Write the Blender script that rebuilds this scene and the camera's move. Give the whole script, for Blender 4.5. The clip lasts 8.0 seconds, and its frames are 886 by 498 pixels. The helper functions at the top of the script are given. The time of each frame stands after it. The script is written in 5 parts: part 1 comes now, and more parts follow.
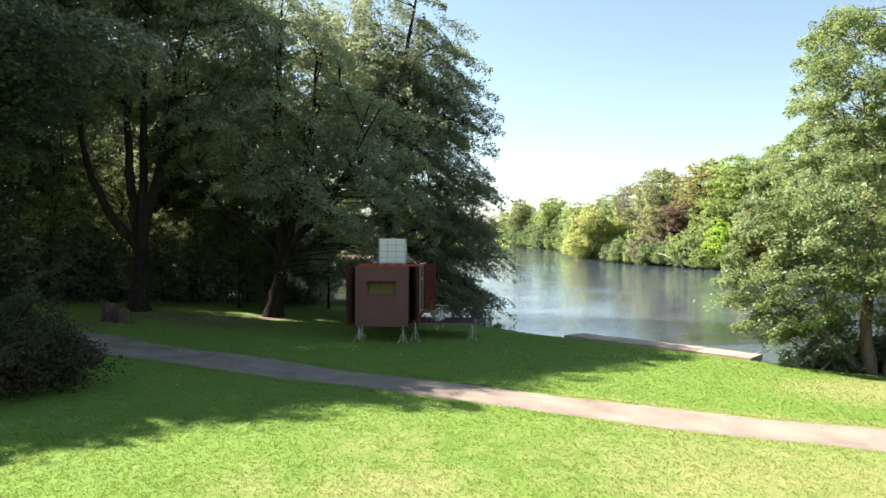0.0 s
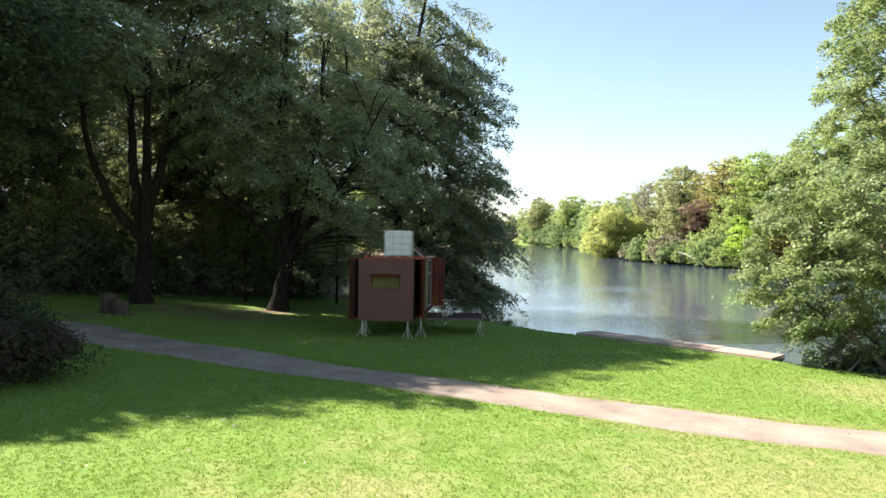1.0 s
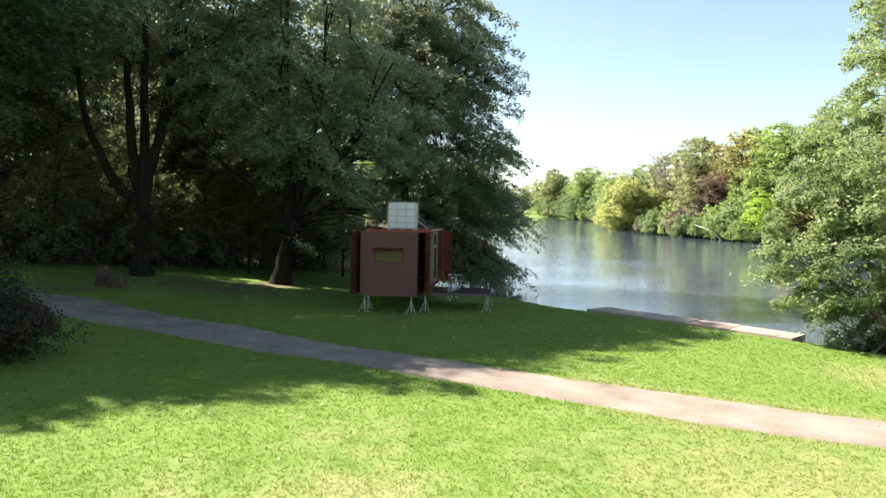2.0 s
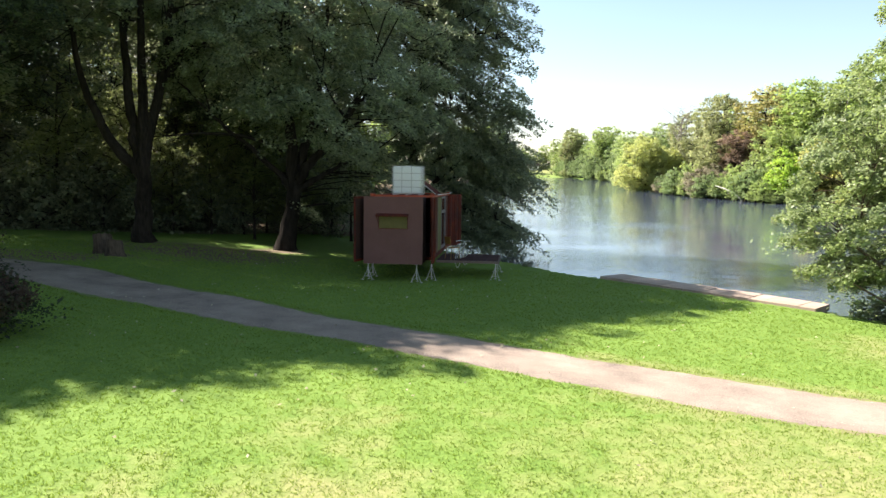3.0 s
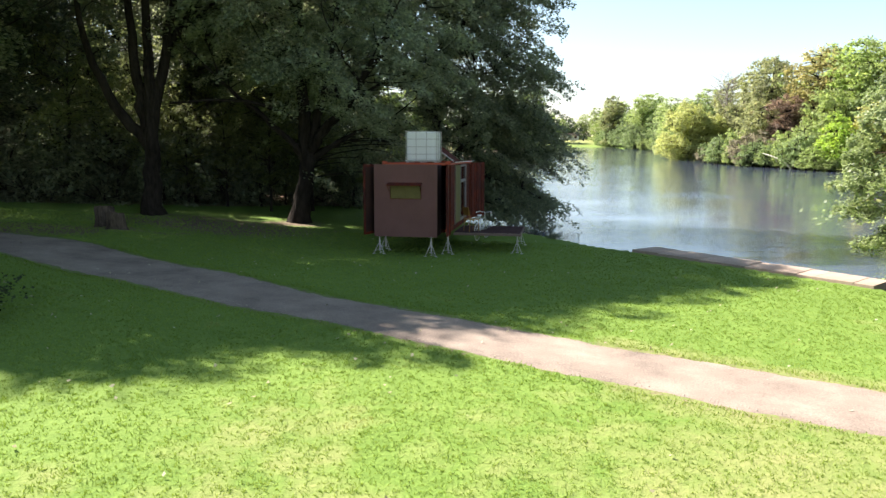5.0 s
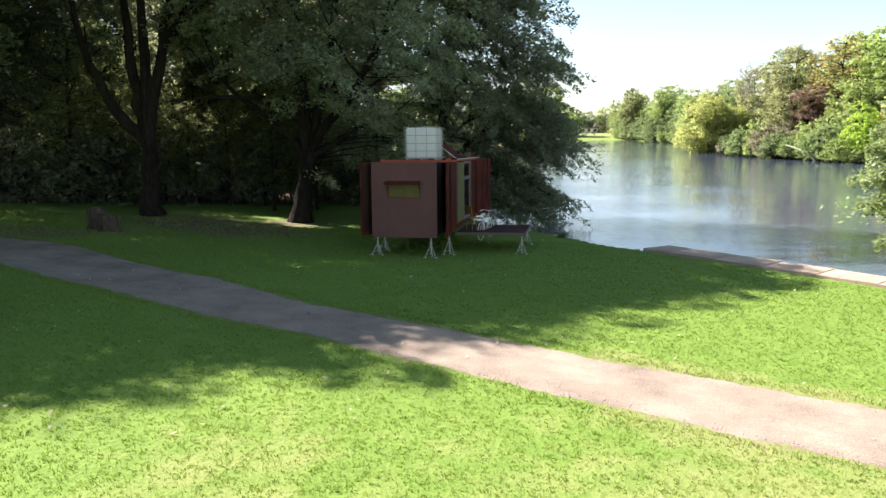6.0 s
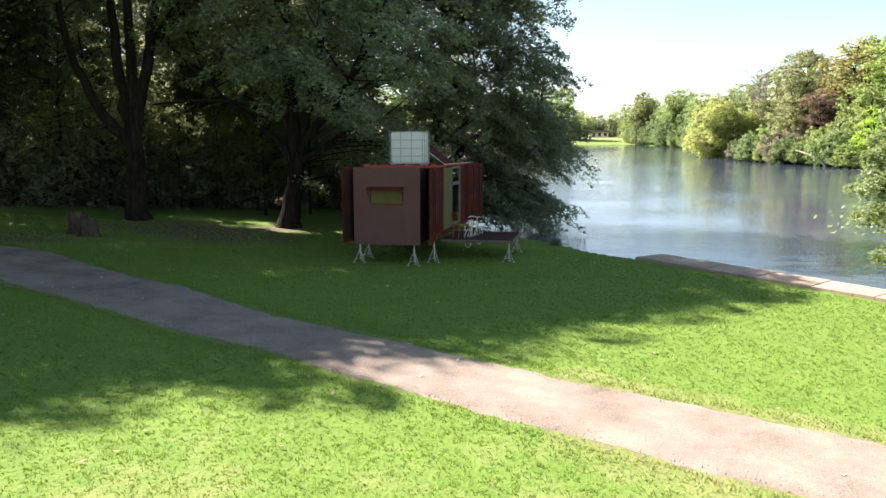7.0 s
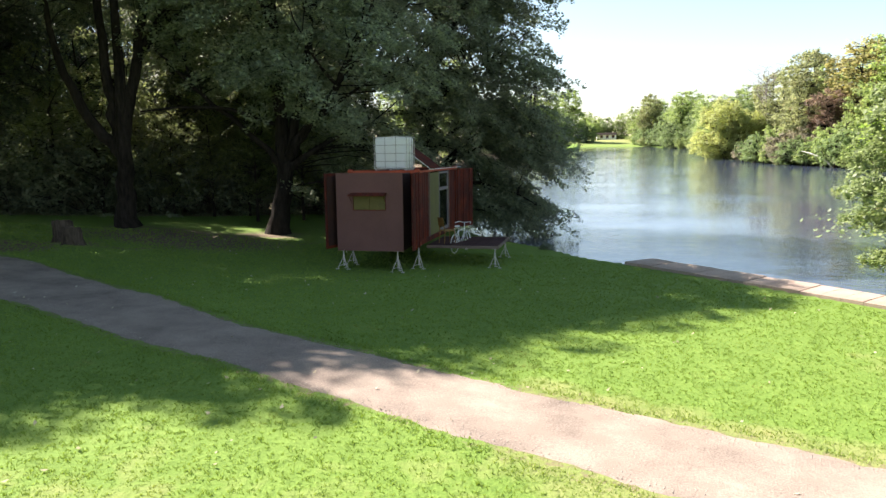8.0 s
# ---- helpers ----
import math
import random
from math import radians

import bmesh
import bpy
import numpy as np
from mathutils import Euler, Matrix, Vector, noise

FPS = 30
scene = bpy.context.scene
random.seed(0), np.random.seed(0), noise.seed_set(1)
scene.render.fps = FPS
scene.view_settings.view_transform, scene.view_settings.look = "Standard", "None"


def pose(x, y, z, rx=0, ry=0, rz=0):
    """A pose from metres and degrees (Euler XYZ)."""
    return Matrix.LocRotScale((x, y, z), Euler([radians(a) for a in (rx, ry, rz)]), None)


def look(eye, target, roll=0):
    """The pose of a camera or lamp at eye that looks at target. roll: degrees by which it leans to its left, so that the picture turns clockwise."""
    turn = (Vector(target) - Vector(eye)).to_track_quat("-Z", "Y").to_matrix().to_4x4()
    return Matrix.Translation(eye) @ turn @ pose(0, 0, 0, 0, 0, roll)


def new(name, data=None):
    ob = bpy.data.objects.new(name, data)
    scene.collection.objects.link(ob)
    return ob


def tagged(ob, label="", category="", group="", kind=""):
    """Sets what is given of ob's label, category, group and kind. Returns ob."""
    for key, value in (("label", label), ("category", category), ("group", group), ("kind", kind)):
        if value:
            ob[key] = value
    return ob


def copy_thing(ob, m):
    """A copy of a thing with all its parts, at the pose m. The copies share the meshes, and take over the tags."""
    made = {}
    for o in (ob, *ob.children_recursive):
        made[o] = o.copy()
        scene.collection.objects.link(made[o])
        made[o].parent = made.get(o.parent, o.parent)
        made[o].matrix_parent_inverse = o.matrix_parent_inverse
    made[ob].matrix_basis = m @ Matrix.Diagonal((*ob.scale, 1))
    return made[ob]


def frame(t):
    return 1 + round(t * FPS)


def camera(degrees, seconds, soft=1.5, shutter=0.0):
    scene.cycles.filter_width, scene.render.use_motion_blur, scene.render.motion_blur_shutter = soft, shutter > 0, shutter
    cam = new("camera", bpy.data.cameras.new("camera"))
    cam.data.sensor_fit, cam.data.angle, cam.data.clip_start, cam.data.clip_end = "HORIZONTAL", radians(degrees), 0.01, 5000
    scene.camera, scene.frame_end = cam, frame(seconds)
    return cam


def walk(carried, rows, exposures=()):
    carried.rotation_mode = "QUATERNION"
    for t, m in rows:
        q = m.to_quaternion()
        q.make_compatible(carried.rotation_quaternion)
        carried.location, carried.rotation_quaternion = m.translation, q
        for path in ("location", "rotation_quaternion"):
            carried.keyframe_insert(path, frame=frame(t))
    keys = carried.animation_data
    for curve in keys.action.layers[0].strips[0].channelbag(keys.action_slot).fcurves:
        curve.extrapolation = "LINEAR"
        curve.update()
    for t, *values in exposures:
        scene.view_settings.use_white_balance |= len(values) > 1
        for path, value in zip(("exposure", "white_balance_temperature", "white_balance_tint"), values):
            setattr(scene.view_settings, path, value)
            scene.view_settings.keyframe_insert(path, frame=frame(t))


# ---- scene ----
cam = camera(65.0, 8.0, 1.5)
PATH = [
    (0, (0.075, -0.753, 4.358), (0.079, 1.246, 4.313), 0.2),
    (0.5, (0.321, -0.328, 4.166), (0.3, 1.672, 4.122), 0.2),
    (1, (0.581, 0.278, 4.083), (0.529, 2.277, 4.034), 0.6),
    (1.5, (0.742, 0.823, 4.072), (0.67, 2.82, 3.995), 0.9),
    (3, (1.247, 2.422, 4.247), (1.107, 4.402, 4.002), 0.6),
    (3.5, (1.425, 2.895, 4.221), (1.26, 4.869, 3.951), 0.7),
    (4, (1.589, 3.353, 4.102), (1.397, 5.322, 3.812), 0.2),
    (4.5, (1.738, 3.779, 4.01), (1.517, 5.742, 3.701), 0.2),
    (6, (2.408, 5.328, 4.047), (2.1, 7.274, 3.708), -0.7),
    (6.5, (2.786, 5.739, 4.081), (2.458, 7.683, 3.744), -0.5),
    (7, (3.179, 6.093, 4.071), (2.839, 8.036, 3.742), -0.5),
    (7.5, (3.539, 6.309, 4.114), (3.186, 8.25, 3.784), -0.9),
    (8, (3.937, 6.507, 4.1), (3.569, 8.446, 3.781), -1.0),
]
walk(cam, [(t, look(eye, target, roll)) for t, eye, target, roll in PATH], [(0, 1.84, 6500, 13), (8, 1.84, 6500, 16)])

# ---- world, sun, exposure ----
SUN_AZ, SUN_EL = 62.0, 42.0  # degrees left of +y, and above the horizon
world = bpy.data.worlds.new("sky")
scene.world = world
world.use_nodes = True
wn, wl = world.node_tree.nodes, world.node_tree.links
sky = wn.new("ShaderNodeTexSky")
sky.sky_type = "NISHITA"
sky.sun_disc = False
sky.sun_elevation = radians(SUN_EL)
sky.sun_rotation = radians(-SUN_AZ)
sky.air_density, sky.dust_density, sky.ozone_density = 0.9, 0.2, 0.4
pale = wn.new("ShaderNodeHueSaturation")
pale.inputs["Hue"].default_value, pale.inputs["Saturation"].default_value = 0.480, 0.84
wl.new(sky.outputs["Color"], pale.inputs["Color"])
wl.new(pale.outputs["Color"], wn["Background"].inputs["Color"])
wn["Background"].inputs["Strength"].default_value = 0.061
sun_data = bpy.data.lights.new("sun", "SUN")
sun_data.energy, sun_data.angle, sun_data.color = 5.0, radians(0.55), (1.0, 0.93, 0.82)
sun = new("sun", sun_data)
SUN_DIR = Vector((-math.sin(radians(SUN_AZ)) * math.cos(radians(SUN_EL)), math.cos(radians(SUN_AZ)) * math.cos(radians(SUN_EL)), math.sin(radians(SUN_EL))))
sun.matrix_world = look(SUN_DIR * 60, (0, 0, 0))


# ---- materials ----
def shader(name):
    m = bpy.data.materials.new(name)
    m.use_nodes = True
    n, l = m.node_tree.nodes, m.node_tree.links
    return m, n, l, n["Principled BSDF"]


def noise_node(n, l, scale, detail=4.0, coords=None, rough=0.6):
    t = n.new("ShaderNodeTexNoise")
    t.inputs["Scale"].default_value, t.inputs["Detail"].default_value, t.inputs["Roughness"].default_value = scale, detail, rough
    if coords is not None:
        l.new(coords, t.inputs["Vector"])
    return t.outputs["Fac"]


def ramp(n, l, fac, *stops):
    r = n.new("ShaderNodeValToRGB")
    e = r.color_ramp.elements
    while len(e) < len(stops):
        e.new(0.5)
    for k, (p, c) in enumerate(stops):
        e[k].position = p
        e[k].color = (*c, 1) if len(c) == 3 else c
    l.new(fac, r.inputs["Fac"])
    return r.outputs["Color"]


def mix(n, l, fac, a, b, blend="MIX"):
    m = n.new("ShaderNodeMix")
    m.data_type, m.blend_type = "RGBA", blend
    for sock, v in ((m.inputs[0], fac), (m.inputs[6], a), (m.inputs[7], b)):
        if isinstance(v, (int, float)):
            sock.default_value = v
        elif isinstance(v, tuple):
            sock.default_value = (*v, 1)
        else:
            l.new(v, sock)
    return m.outputs[2]


def bump(n, l, height, strength, distance, bsdf, normal=None):
    b = n.new("ShaderNodeBump")
    b.inputs["Strength"].default_value, b.inputs["Distance"].default_value = strength, distance
    l.new(height, b.inputs["Height"])
    if normal is not None:
        l.new(normal, b.inputs["Normal"])
    l.new(b.outputs["Normal"], bsdf.inputs["Normal"])
    return b.outputs["Normal"]


def surface(name, a, b, rough=0.6, metal=0.0, big=1.5, fine=30.0, relief=0.3, depth=0.005, stain=None, vary=0.0, tall=1.0):
    """Two tones mixed by coarse and fine noise, optional stains, fine relief."""
    m, n, l, p = shader(name)
    xyz = n.new("ShaderNodeTexCoord").outputs["Object"]
    if tall != 1.0:
        mp = n.new("ShaderNodeMapping")
        mp.inputs["Scale"].default_value = (1, 1, tall)
        l.new(xyz, mp.inputs["Vector"])
        xyz = mp.outputs[0]
    f1, f2 = noise_node(n, l, big, 5, xyz), noise_node(n, l, fine, 4, xyz)
    both = mix(n, l, 0.45, f1, f2)
    col = ramp(n, l, both, (0.36, a), (0.64, b))
    if stain:
        f3 = noise_node(n, l, big * 2.3, 6, xyz, 0.7)
        col = mix(n, l, ramp(n, l, f3, (0.52, (0, 0, 0)), (0.68, (1, 1, 1))), col, stain)
    if vary:
        info = n.new("ShaderNodeObjectInfo")
        hsv = n.new("ShaderNodeHueSaturation")
        mr = n.new("ShaderNodeMapRange")
        mr.inputs["To Min"].default_value, mr.inputs["To Max"].default_value = 1 - vary, 1 + vary
        l.new(info.outputs["Random"], mr.inputs["Value"])
        l.new(mr.outputs["Result"], hsv.inputs["Value"])
        l.new(col, hsv.inputs["Color"])
        col = hsv.outputs["Color"]
    l.new(col, p.inputs["Base Color"])
    p.inputs["Roughness"].default_value, p.inputs["Metallic"].default_value = rough, metal
    if rough >= 0.9:
        p.inputs["Specular IOR Level"].default_value = 0.12
    bump(n, l, f2, relief, depth, p)
    return m


def foliage(name, dark, light, accent=None, share=0.1, through_light=0.35, gloss=0.5, straw=None, shine=0.22):
    """Leaves: a tone for every leaf, light passing through, waxy top."""
    m, n, l, p = shader(name)
    geo = n.new("ShaderNodeNewGeometry")
    xyz = n.new("ShaderNodeTexCoord").outputs["Object"]
    rnd = geo.outputs["Random Per Island"]
    patch = noise_node(n, l, 0.45, 3, xyz)
    fac = mix(n, l, 0.5, rnd, patch)
    col = ramp(n, l, fac, (0.2, dark), (0.8, light))
    if accent:
        pick = ramp(n, l, noise_node(n, l, 0.8, 4, xyz), (0.66 - share, (0, 0, 0)), (0.76 - share, (1, 1, 1)))
        col = mix(n, l, pick, col, accent)
    if straw:
        dry = n.new("ShaderNodeAttribute")
        dry.attribute_name = "dry"
        col = mix(n, l, dry.outputs["Fac"], col, straw)
    info = n.new("ShaderNodeObjectInfo")
    hsv = n.new("ShaderNodeHueSaturation")
    mr = n.new("ShaderNodeMapRange")
    mr.inputs["To Min"].default_value, mr.inputs["To Max"].default_value = 0.85, 1.15
    l.new(info.outputs["Random"], mr.inputs["Value"])
    l.new(mr.outputs["Result"], hsv.inputs["Value"])
    l.new(col, hsv.inputs["Color"])
    col = hsv.outputs["Color"]
    l.new(col, p.inputs["Base Color"])
    p.inputs["Roughness"].default_value = gloss
    p.inputs["Specular IOR Level"].default_value = shine
    tr = n.new("ShaderNodeBsdfTranslucent")
    bright = n.new("ShaderNodeHueSaturation")
    bright.inputs["Hue"].default_value, bright.inputs["Saturation"].default_value, bright.inputs["Value"].default_value = 0.493, 1.15, 2.1
    l.new(col, bright.inputs["Color"])
    l.new(bright.outputs["Color"], tr.inputs["Color"])
    mx = n.new("ShaderNodeMixShader")
    mx.inputs[0].default_value = through_light
    l.new(p.outputs[0], mx.inputs[1])
    l.new(tr.outputs[0], mx.inputs[2])
    l.new(mx.outputs[0], n["Material Output"].inputs["Surface"])
    return m


def ground_material():
    m, n, l, p = shader("lawn_and_soil")
    xyz = n.new("ShaderNodeTexCoord").outputs["Object"]
    mid, fine, tuft, blade = (noise_node(n, l, s, d, xyz) for s, d in ((1.6, 5), (9.0, 5), (17.0, 3), (45.0, 3)))
    grass = ramp(n, l, mix(n, l, 0.65, mid, tuft), (0.3, (0.096, 0.166, 0.029)), (0.5, (0.139, 0.224, 0.041)), (0.7, (0.188, 0.274, 0.058)))
    straw = ramp(n, l, fine, (0.3, (0.215, 0.235, 0.082)), (0.75, (0.285, 0.283, 0.118)))
    soil = ramp(n, l, mix(n, l, 0.5, fine, blade), (0.3, (0.085, 0.062, 0.042)), (0.55, (0.18, 0.135, 0.092)), (0.75, (0.30, 0.235, 0.165)))
    dry = n.new("ShaderNodeAttribute")
    dry.attribute_name = "dry"
    bare = n.new("ShaderNodeAttribute")
    bare.attribute_name = "bare"

    def grown(att, noise_fac, lo, hi):
        add = n.new("ShaderNodeMath")
        add.operation = "MULTIPLY_ADD"
        l.new(noise_fac, add.inputs[0])
        add.inputs[1].default_value = 0.9
        l.new(att.outputs["Fac"], add.inputs[2])
        return ramp(n, l, add.outputs[0], (lo, (0, 0, 0)), (hi, (1, 1, 1)))

    col = mix(n, l, grown(dry, mid, 0.6, 1.2), grass, straw)
    col = mix(n, l, grown(bare, fine, 0.72, 0.95), col, soil)
    l.new(col, p.inputs["Base Color"])
    p.inputs["Roughness"].default_value = 0.9
    p.inputs["Specular IOR Level"].default_value = 0.15
    first = bump(n, l, blade, 0.5, 0.03, p)
    bump(n, l, tuft, 0.42, 0.05, p, first)
    return m


def water_material():
    m, n, l, p = shader("lake_water")
    xyz = n.new("ShaderNodeTexCoord").outputs["Object"]

    def ripples(scale, stretch, turn, detail, rough=0.55):
        mp = n.new("ShaderNodeMapping")
        mp.inputs["Scale"].default_value = (1.0, stretch, 1.0)
        mp.inputs["Rotation"].default_value = (0, 0, radians(turn))
        l.new(xyz, mp.inputs["Vector"])
        return noise_node(n, l, scale, detail, mp.outputs[0], rough)

    fine, swell = ripples(2.2, 2.6, 9, 3), ripples(0.5, 2.2, -14, 2)
    # wind-ruffled lanes between smoother ones
    lanes = ramp(n, l, ripples(0.05, 3.0, -6, 4), (0.38, (0.25, 0.25, 0.25)), (0.62, (1, 1, 1)))
    p.inputs["Base Color"].default_value = (0.060, 0.078, 0.116, 1)
    p.inputs["Roughness"].default_value = 0.03
    p.inputs["IOR"].default_value = 1.85
    h = mix(n, l, 1.0, mix(n, l, 0.4, fine, swell), lanes, "MULTIPLY")
    bump(n, l, h, 0.45, 0.07, p)
    return m


def glass_material(name, tint=(0.75, 0.85, 0.8)):
    m, n, l, p = shader(name)
    p.inputs["Base Color"].default_value = (*tint, 1)
    p.inputs["Roughness"].default_value = 0.03
    p.inputs["Transmission Weight"].default_value = 1.0
    return m


def rusty_paint():
    m, n, l, p = shader("red_oxide_paint")
    xyz = n.new("ShaderNodeTexCoord").outputs["Object"]
    mp = n.new("ShaderNodeMapping")
    mp.inputs["Scale"].default_value = (1, 1, 0.35)
    l.new(xyz, mp.inputs["Vector"])
    f1, f2 = noise_node(n, l, 2.2, 6, mp.outputs[0], 0.7), noise_node(n, l, 26, 4, xyz)
    col = ramp(n, l, mix(n, l, 0.3, f1, f2), (0.36, (0.022, 0.005, 0.004)), (0.5, (0.085, 0.012, 0.005)), (0.64, (0.215, 0.030, 0.008)))
    col = mix(n, l, ramp(n, l, noise_node(n, l, 5, 7, xyz, 0.75), (0.58, (0, 0, 0)), (0.7, (1, 1, 1))), col, (0.075, 0.03, 0.016))
    l.new(col, p.inputs["Base Color"])
    p.inputs["Roughness"].default_value = 0.75
    p.inputs["Specular IOR Level"].default_value = 0.3
    bump(n, l, f2, 0.25, 0.004, p)
    return m


LAWN, WATER = ground_material(), water_material()
GRAVEL = surface("path_gravel", (0.170, 0.135, 0.114), (0.368, 0.302, 0.245), 0.95, big=0.9, fine=38, relief=0.8, depth=0.014, stain=(0.26, 0.216, 0.176))
COPING = surface("quay_stone", (0.27, 0.20, 0.155), (0.43, 0.325, 0.26), 0.85, big=1.2, fine=24, relief=0.5, depth=0.01, vary=0.12)
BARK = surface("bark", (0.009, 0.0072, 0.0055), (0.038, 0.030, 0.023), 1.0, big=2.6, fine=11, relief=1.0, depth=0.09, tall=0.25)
BROWN_BARK = surface("brown_bark", (0.06, 0.044, 0.03), (0.17, 0.13, 0.095), 1.0, big=2.6, fine=11, relief=1.0, depth=0.05, tall=0.25)
PALE_BARK = surface("pale_bark", (0.10, 0.09, 0.075), (0.34, 0.31, 0.27), 0.9, big=2.5, fine=14, relief=0.8, depth=0.02)
WEATHERED = surface("weathered_stump_bark", (0.03, 0.022, 0.016), (0.13, 0.098, 0.072), 0.95, big=4, fine=16, relief=1.0, depth=0.05, tall=0.22)
CUT_WOOD = surface("cut_wood", (0.07, 0.05, 0.034), (0.17, 0.125, 0.085), 0.9, big=4, fine=30, relief=0.6)
PEBBLE = surface("pebble_stone", (0.20, 0.17, 0.15), (0.50, 0.44, 0.38), 0.85, big=2.0, fine=20)
LITTER = foliage("dry_leaf_litter", (0.30, 0.26, 0.16), (0.50, 0.46, 0.36), None, 0.1, 0.2, 0.7)
RED = rusty_paint()
ORANGE = surface("orange_red_rail", (0.34, 0.045, 0.012), (0.52, 0.08, 0.018), 0.5, big=3, fine=30, relief=0.2, stain=(0.22, 0.04, 0.014))
PANEL = surface("mauve_brown_board", (0.128, 0.056, 0.047), (0.168, 0.077, 0.065), 0.85, big=1.1, fine=40, relief=0.25)
DARK_IN = surface("dark_lining", (0.026, 0.009, 0.006), (0.055, 0.018, 0.012), 0.85)
PLYWOOD = surface("olive_ply_shutter", (0.085, 0.07, 0.014), (0.15, 0.12, 0.028), 0.7, big=2.5, fine=26, relief=0.3)
LIME = surface("pale_green_infill", (0.115, 0.108, 0.03), (0.17, 0.158, 0.05), 0.7, big=1.5, fine=20, relief=0.2)
WHITE = surface("white_paint", (0.78, 0.78, 0.75), (0.88, 0.88, 0.86), 0.5, big=3, fine=30, relief=0.15)
GREY = surface("mauve_grey_paint", (0.16, 0.135, 0.145), (0.23, 0.20, 0.21), 0.5, big=3, fine=30, relief=0.15)
STEEL = surface("galvanised_steel", (0.46, 0.42, 0.39), (0.66, 0.61, 0.57), 0.55, 0.2, big=4, fine=40, relief=0.2)
DECKING = surface("dark_plum_decking", (0.045, 0.023, 0.023), (0.09, 0.048, 0.045), 0.9, big=2, fine=22, relief=0.5, vary=0.15)
TIMBER = surface("plum_edge_timber", (0.12, 0.075, 0.062), (0.21, 0.145, 0.12), 0.7, big=3, fine=28, relief=0.4)
OCHRE = surface("ochre_chair_wood", (0.22, 0.115, 0.022), (0.37, 0.205, 0.045), 0.5, big=5, fine=40, relief=0.2)
RUBBER = surface("white_tyre", (0.55, 0.55, 0.53), (0.7, 0.7, 0.68), 0.7)
DARK_GLASS = glass_material("dark_window_glass", (0.5, 0.6, 0.58))


def tank_plastic():
    m, n, l, p = shader("milky_tank_plastic")
    xyz = n.new("ShaderNodeTexCoord").outputs["Object"]
    l.new(ramp(n, l, noise_node(n, l, 3, 4, xyz), (0.3, (0.93, 0.91, 0.875)), (0.7, (0.97, 0.955, 0.92))), p.inputs["Base Color"])
    p.inputs["Roughness"].default_value = 0.35
    tr = n.new("ShaderNodeBsdfTranslucent")
    tr.inputs["Color"].default_value = (0.94, 0.94, 0.91, 1)
    mx = n.new("ShaderNodeMixShader")
    mx.inputs[0].default_value = 0.4
    l.new(p.outputs[0], mx.inputs[1])
    l.new(tr.outputs[0], mx.inputs[2])
    l.new(mx.outputs[0], n["Material Output"].inputs["Surface"])
    return m


MILKY = tank_plastic()
LEAF_OAK = foliage("deep_green_leaves", (0.101, 0.121, 0.075), (0.299, 0.336, 0.193), (0.21, 0.21, 0.10), 0.04, 0.34, 0.45, shine=0.35)
# woodland greens toned for the light: WOOD as shaded, SAP as sunlit, UNDER lifted
LEAF_WOOD = foliage("shade_toned_woodland_leaves", (0.034, 0.047, 0.029), (0.088, 0.110, 0.060), (0.10, 0.10, 0.04), 0.03, 0.22, 0.65, shine=0.15)
LEAF_SAP = foliage("sun_toned_sapling_leaves", (0.105, 0.128, 0.056), (0.20, 0.228, 0.098), None, 0.1, 0.40, 0.65, shine=0.15)
LEAF_UNDER = foliage("undergrowth_leaves", (0.085, 0.102, 0.066), (0.215, 0.24, 0.142), None, 0.1, 0.34, 0.6, shine=0.2)
LEAF_ALDER = foliage("alder_leaves", (0.080, 0.112, 0.047), (0.265, 0.322, 0.148), (0.28, 0.28, 0.105), 0.03, 0.34, 0.5, shine=0.4)
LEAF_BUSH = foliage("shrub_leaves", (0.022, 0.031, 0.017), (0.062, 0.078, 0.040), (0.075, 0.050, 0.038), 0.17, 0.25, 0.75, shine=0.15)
# distance haze is put into these leaf colours as paler, closer tones
LEAF_FAR = {
    "green": foliage("far_green_leaves", (0.175, 0.23, 0.088), (0.255, 0.312, 0.118), None, 0.1, 0.42),
    "dark": foliage("far_dark_leaves", (0.118, 0.165, 0.072), (0.172, 0.225, 0.098), None, 0.1, 0.42),
    "bright": foliage("far_bright_leaves", (0.17, 0.235, 0.075), (0.27, 0.335, 0.125), None, 0.1, 0.5),
    "willow": foliage("willow_leaves", (0.285, 0.312, 0.115), (0.368, 0.394, 0.165), None, 0.1, 0.42),
    "olive": foliage("olive_leaves", (0.175, 0.195, 0.095), (0.24, 0.26, 0.13), (0.26, 0.215, 0.105), 0.06, 0.5),
    "copper": foliage("copper_leaves", (0.12, 0.09, 0.068), (0.19, 0.14, 0.10), None, 0.1, 0.45),
    "lime": foliage("lime_green_leaves", (0.19, 0.275, 0.06), (0.30, 0.395, 0.10), None, 0.1, 0.5),
    "amber": foliage("amber_leaves", (0.25, 0.26, 0.095), (0.345, 0.345, 0.14), None, 0.1, 0.5),
    "amber_brown": foliage("amber_brown_leaves", (0.19, 0.185, 0.075), (0.285, 0.265, 0.115), None, 0.1, 0.45),
    "brown": foliage("brown_shrub_leaves", (0.15, 0.142, 0.095), (0.235, 0.215, 0.15), None, 0.1, 0.45),
}
GRASS = foliage("grass_blades", (0.128, 0.200, 0.039), (0.194, 0.272, 0.060), (0.25, 0.27, 0.09), 0.03, 0.24, 0.7, straw=(0.28, 0.32, 0.10))


# ---- building helpers ----
def part(name, bm, material, parent=None, label="", smooth=False):
    me = bpy.data.meshes.new(name)
    bm.to_mesh(me)
    bm.free()
    if smooth:
        me.shade_smooth()
    me.materials.append(material)
    ob = new(name, me)
    if parent is not None:
        ob.parent = parent
    if label:
        ob["label"] = label
    return ob


